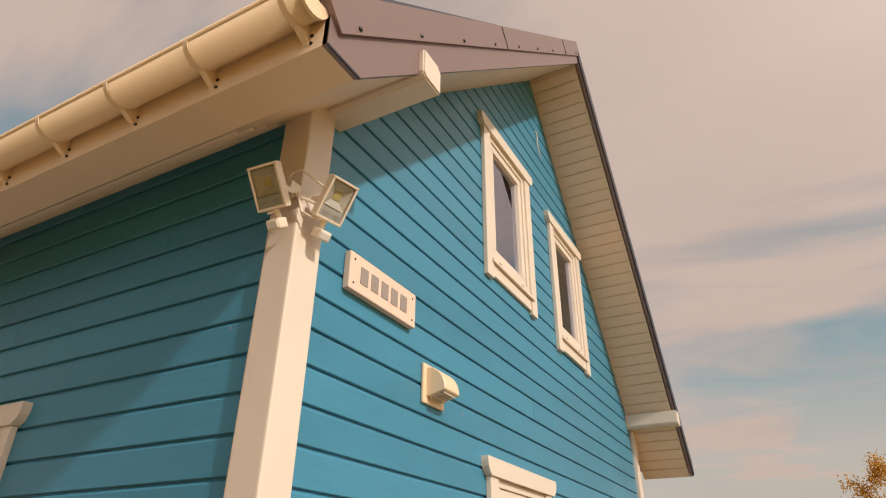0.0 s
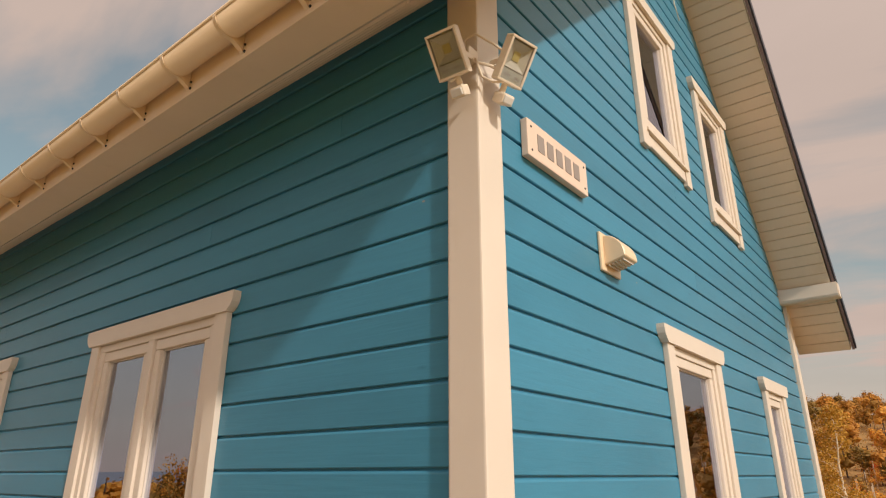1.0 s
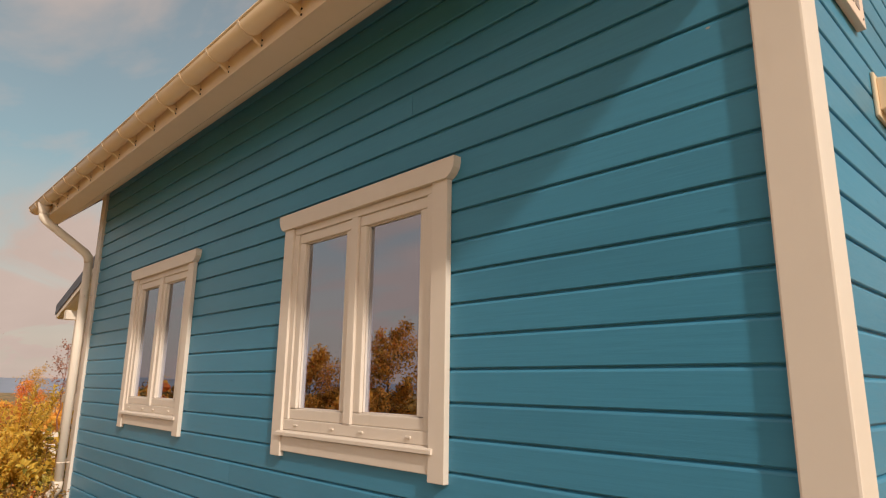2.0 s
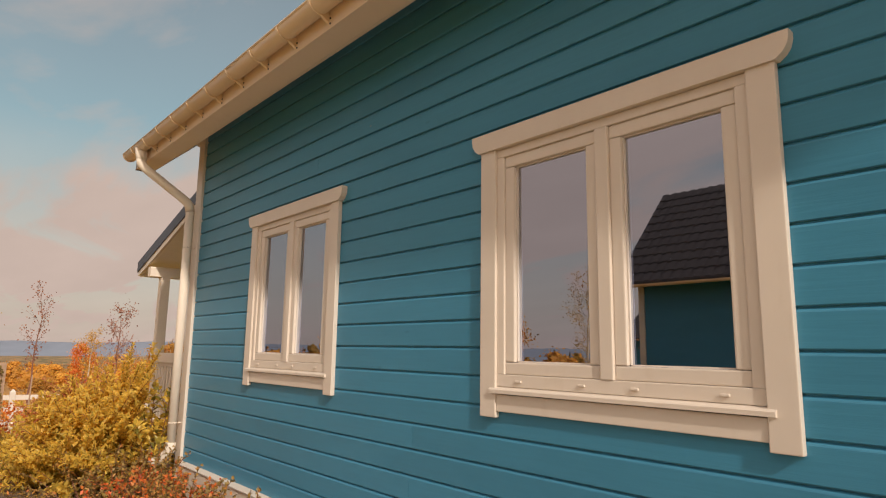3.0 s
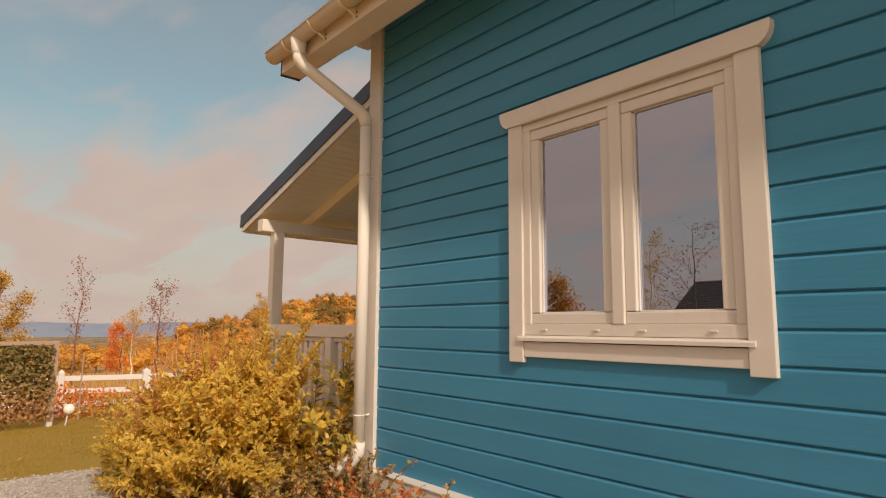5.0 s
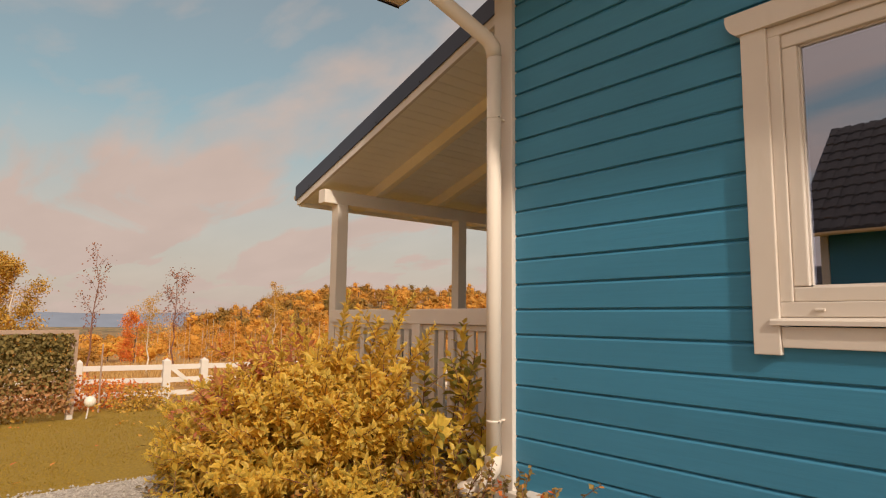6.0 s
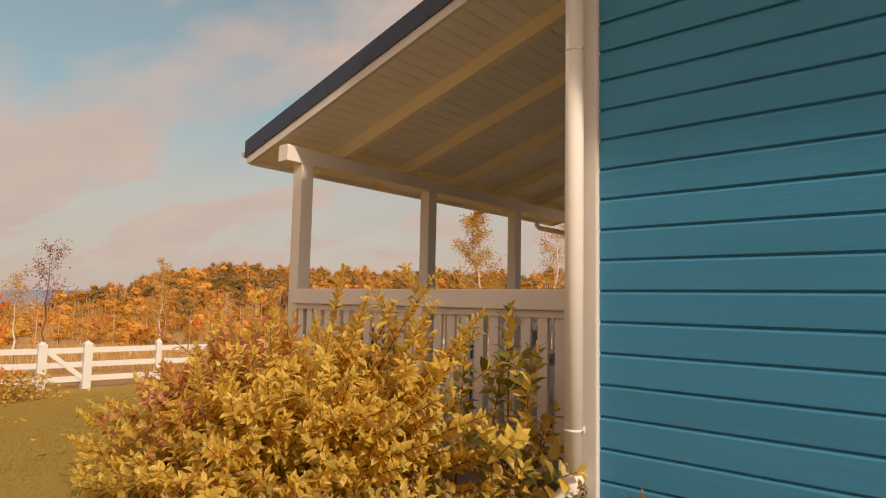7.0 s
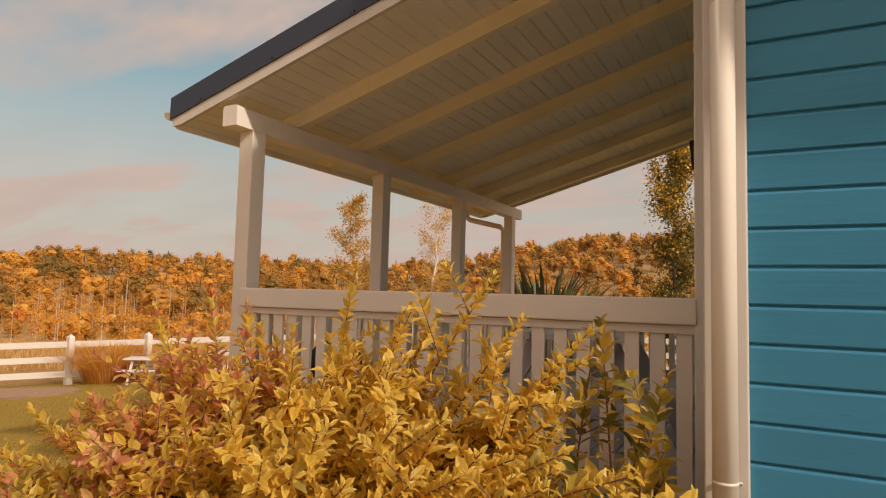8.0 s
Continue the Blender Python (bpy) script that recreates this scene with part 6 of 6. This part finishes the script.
def meadow():
    """Dry standing grass beyond the fence."""
    rs = np.random.RandomState(71)
    n = 90000
    a = np.radians(rs.uniform(-60, 95, n))
    r = 23 + 30 * rs.rand(n) ** 1.4
    x, y = -6 - r * np.sin(a), -2 + r * np.cos(a)
    keep = (x < -25.2) | (x * 0.62 + 25.5 < y * 0.75) 
    inside = (x > -25.0) & (y < 8)
    keep = keep & ~inside
    x, y = x[keep], y[keep]
    n = len(x)
    z = np.array([ground_z(u, v) for u, v in zip(x, y)])
    C = np.stack([x, y, z], 1)
    A = np.stack([rs.randn(n) * 0.25, rs.randn(n) * 0.25, np.ones(n)], 1)
    N = rs.randn(n, 3)
    ob = leaves("meadow_grass", C, A, N, rs.uniform(0.25, 0.62, n), rs.uniform(0.010, 0.030, n), rs.rand(n), L_GRASS)
    tagged(ob, "dry golden meadow grass beyond the fence", "grass", kind="stuff")


meadow()


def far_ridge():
    """Wooded ridge far across the plain, its blue haze put into the colour."""
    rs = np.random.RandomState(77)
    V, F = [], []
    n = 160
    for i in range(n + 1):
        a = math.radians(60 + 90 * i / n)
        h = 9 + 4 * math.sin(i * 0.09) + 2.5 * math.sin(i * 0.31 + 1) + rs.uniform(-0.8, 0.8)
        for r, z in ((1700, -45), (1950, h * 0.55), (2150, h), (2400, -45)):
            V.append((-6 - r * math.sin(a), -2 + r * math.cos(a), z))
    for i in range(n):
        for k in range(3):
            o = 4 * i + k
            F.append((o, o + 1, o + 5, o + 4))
    ob = pose_world("backdrop", V, F, HAZE_WOOD, smooth=True)
    tagged(ob, "distant wooded ridge across the plain, coloured blue-grey for haze", "ridge", kind="structure")


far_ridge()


def lawn_blades():
    """Short mown grass and a few fallen leaves on the lawn."""
    rs = np.random.RandomState(91)
    n = 120000
    x = -9.9 - 14.0 * rs.rand(n) ** 1.25
    y = rs.uniform(-7, 9.5, n)
    ok = ~((x > -10.5) & (y > -1.4)) & (x * 0.62 + 24.0 > y * 0.75)
    x, y = x[ok], y[ok]
    n = len(x)
    z = np.array([ground_z(u, v) for u, v in zip(x, y)])
    A = np.stack([rs.randn(n) * 0.6, rs.randn(n) * 0.6, np.ones(n)], 1)
    ob = leaves("lawn_grass", np.stack([x, y, z - 0.004], 1), A, rs.randn(n, 3), rs.uniform(0.018, 0.034, n), rs.uniform(0.004, 0.007, n), rs.rand(n), L_LAWN)
    tagged(ob, "short mown yellow-green lawn grass", "grass", kind="stuff")
    n = 260
    x, y = rs.uniform(-23, -9.9, n), rs.uniform(-6, 6, n)
    z = np.array([ground_z(u, v) for u, v in zip(x, y)]) + 0.03
    ob = leaves("fallen_leaf_litter", np.stack([x, y, z], 1), rs.randn(n, 3) * (1, 1, 0.15), np.tile((0.0, 0.0, 1.0), (n, 1)) + rs.randn(n, 3) * 0.2, rs.uniform(0.05, 0.09, n), rs.uniform(0.04, 0.06, n), rs.rand(n), L_WOOD)
    tagged(ob, "scattered fallen autumn leaves on the lawn", "leaf litter", kind="stuff")


lawn_blades()


def low_plants():
    """Red and yellow perennials along the fence and at the foot of the screen."""
    rs = np.random.RandomState(81)
    for x, y, h, n, mat_leaf, lab in ((-23.6, 1.3, 0.75, 500, L_RED, "low scarlet shrub in front of the fence"), (-23.3, 2.2, 0.55, 420, L_BIRCH, "low yellow shrub in front of the fence"), (-23.5, 0.3, 0.95, 600, L_RED, "low scarlet shrub in front of the fence"), (-21.0, -1.6, 0.35, 500, L_BIRCH, "low yellow edging plants below the screen"), (-20.4, -3.0, 0.35, 500, L_BIRCH, "low yellow edging plants below the screen"), (-22.2, 1.9, 0.3, 380, L_BIRCH, "low yellow edging plants below the screen")):
        s = empty("low_shrub", lab, "shrub", pose(x, y, ground_z(x, y)))
        bm = bmesh.new()
        for k in range(9):
            tube(bm, [(0, 0, 0), (rs.randn() * 0.25, rs.randn() * 0.35, h * rs.uniform(0.6, 1.0))], [0.008, 0.002], 4, False)
        part("branchwork", bm, TWIG, s)
        C = np.stack([rs.randn(n) * 0.28, rs.randn(n) * 0.42, h * rs.rand(n) ** 0.8], 1)
        lv = leaves("leaves", C, rs.randn(n, 3), rs.randn(n, 3), np.full(n, 0.10), np.full(n, 0.07), rs.rand(n), mat_leaf, s)
        lv["kind"] = "stuff"


low_plants()

# ---- neighbouring house, seen in the window panes ----


def neighbour(x0, x1, y, depth, label, tall=1.0):
    """A cottage facing this one: wall, posts, tiled roof, gutter."""
    h = empty("neighbour_house", label, "house", Matrix.Diagonal((1, 1, tall, 1)))
    bm = bmesh.new()
    yb = y - depth
    yr = (y + yb) / 2
    prism(bm, [(y, 0.15), (y, 3.5), (yr, 6.0), (yb, 3.5), (yb, 0.15)], "x", x0 + 0.4, x1 - 0.4)
    part("wall", bm, PAINT, h)
    for x in (x0 + 0.4, x0 + 3.2, x1 - 0.55):
        part("corner_board", boxed(x - 0.08, y - 0.02, 0.15, x + 0.08, y + 0.04, 3.5, bevel=0.005), WHITE, h)
    bm = bmesh.new()
    prism(bm, [(y + 0.55, 3.28), (yr, 6.15), (yr, 6.26), (y + 0.58, 3.36)], "x", x0, x1)
    prism(bm, [(yb - 0.55, 3.28), (yr, 6.15), (yr, 6.26), (yb - 0.58, 3.36)], "x", x0, x1)
    roof = part("roof", bm, TILE, h)
    # courses of tiles on the slope that faces this house
    d = Vector((0, yr - (y + 0.58), 6.26 - 3.36))
    n = int(d.length / 0.33)
    bm = bmesh.new()
    for k in range(n):
        p = Vector((0, y + 0.58, 3.36)) + d * (k / n)
        q = p + d / n
        x = x0
        while x < x1 - 0.02:
            for s0, s1, lift in ((0.0, 0.16, 0.035), (0.16, 0.27, 0.012)):
                v = [bm.verts.new(c) for c in ((x + s0, p.y + 0.01, p.z + lift + 0.03), (x + s1, p.y + 0.01, p.z + lift + 0.03), (x + s1, q.y, q.z + lift), (x + s0, q.y, q.z + lift), (x + s0, p.y + 0.01, p.z - 0.005), (x + s1, p.y + 0.01, p.z - 0.005))]
                bm.faces.new((v[0], v[1], v[2], v[3]))
                bm.faces.new((v[4], v[5], v[1], v[0]))
            x += 0.27
    tl = part("tile_courses", bm, TILE, roof)
    tl["kind"] = "stuff"
    bm = bmesh.new()
    half_pipe(bm, y + 0.66, 3.32, 0.07, x0, x1)
    part("gutter", bm, PVC, h)
    for x in (x0, x1 - 0.02):
        bm = bmesh.new()
        prism(bm, [(y + 0.58, 3.20), (yr, 6.05), (yr, 6.3), (y + 0.58, 3.42)], "x", x - 0.02, x + 0.03)
        prism(bm, [(yb - 0.58, 3.20), (yr, 6.05), (yr, 6.3), (yb - 0.58, 3.42)], "x", x - 0.02, x + 0.03)
        part("rake_trim", bm, SLATE, h)
    bm = bmesh.new()
    box(bm, x0 + 4.6, y - 0.01, 1.3, x0 + 5.5, y + 0.03, 2.6, 0.004)
    w = part("window", bm, WHITE, h)
    bm = bmesh.new()
    box(bm, x0 + 4.7, y + 0.03, 1.4, x0 + 5.4, y + 0.036, 2.5)
    part("pane", bm, GLASS, w)


neighbour(-10.0, -0.6, -12.6, 4.2, "blue boarded cottage with a dark tiled roof across the path")
neighbour(-24.0, -15.5, -34.0, 5.0, "low blue boarded cottage with a dark tiled roof farther off", 0.74)

# ---- boards of the house walls ----
build_house()
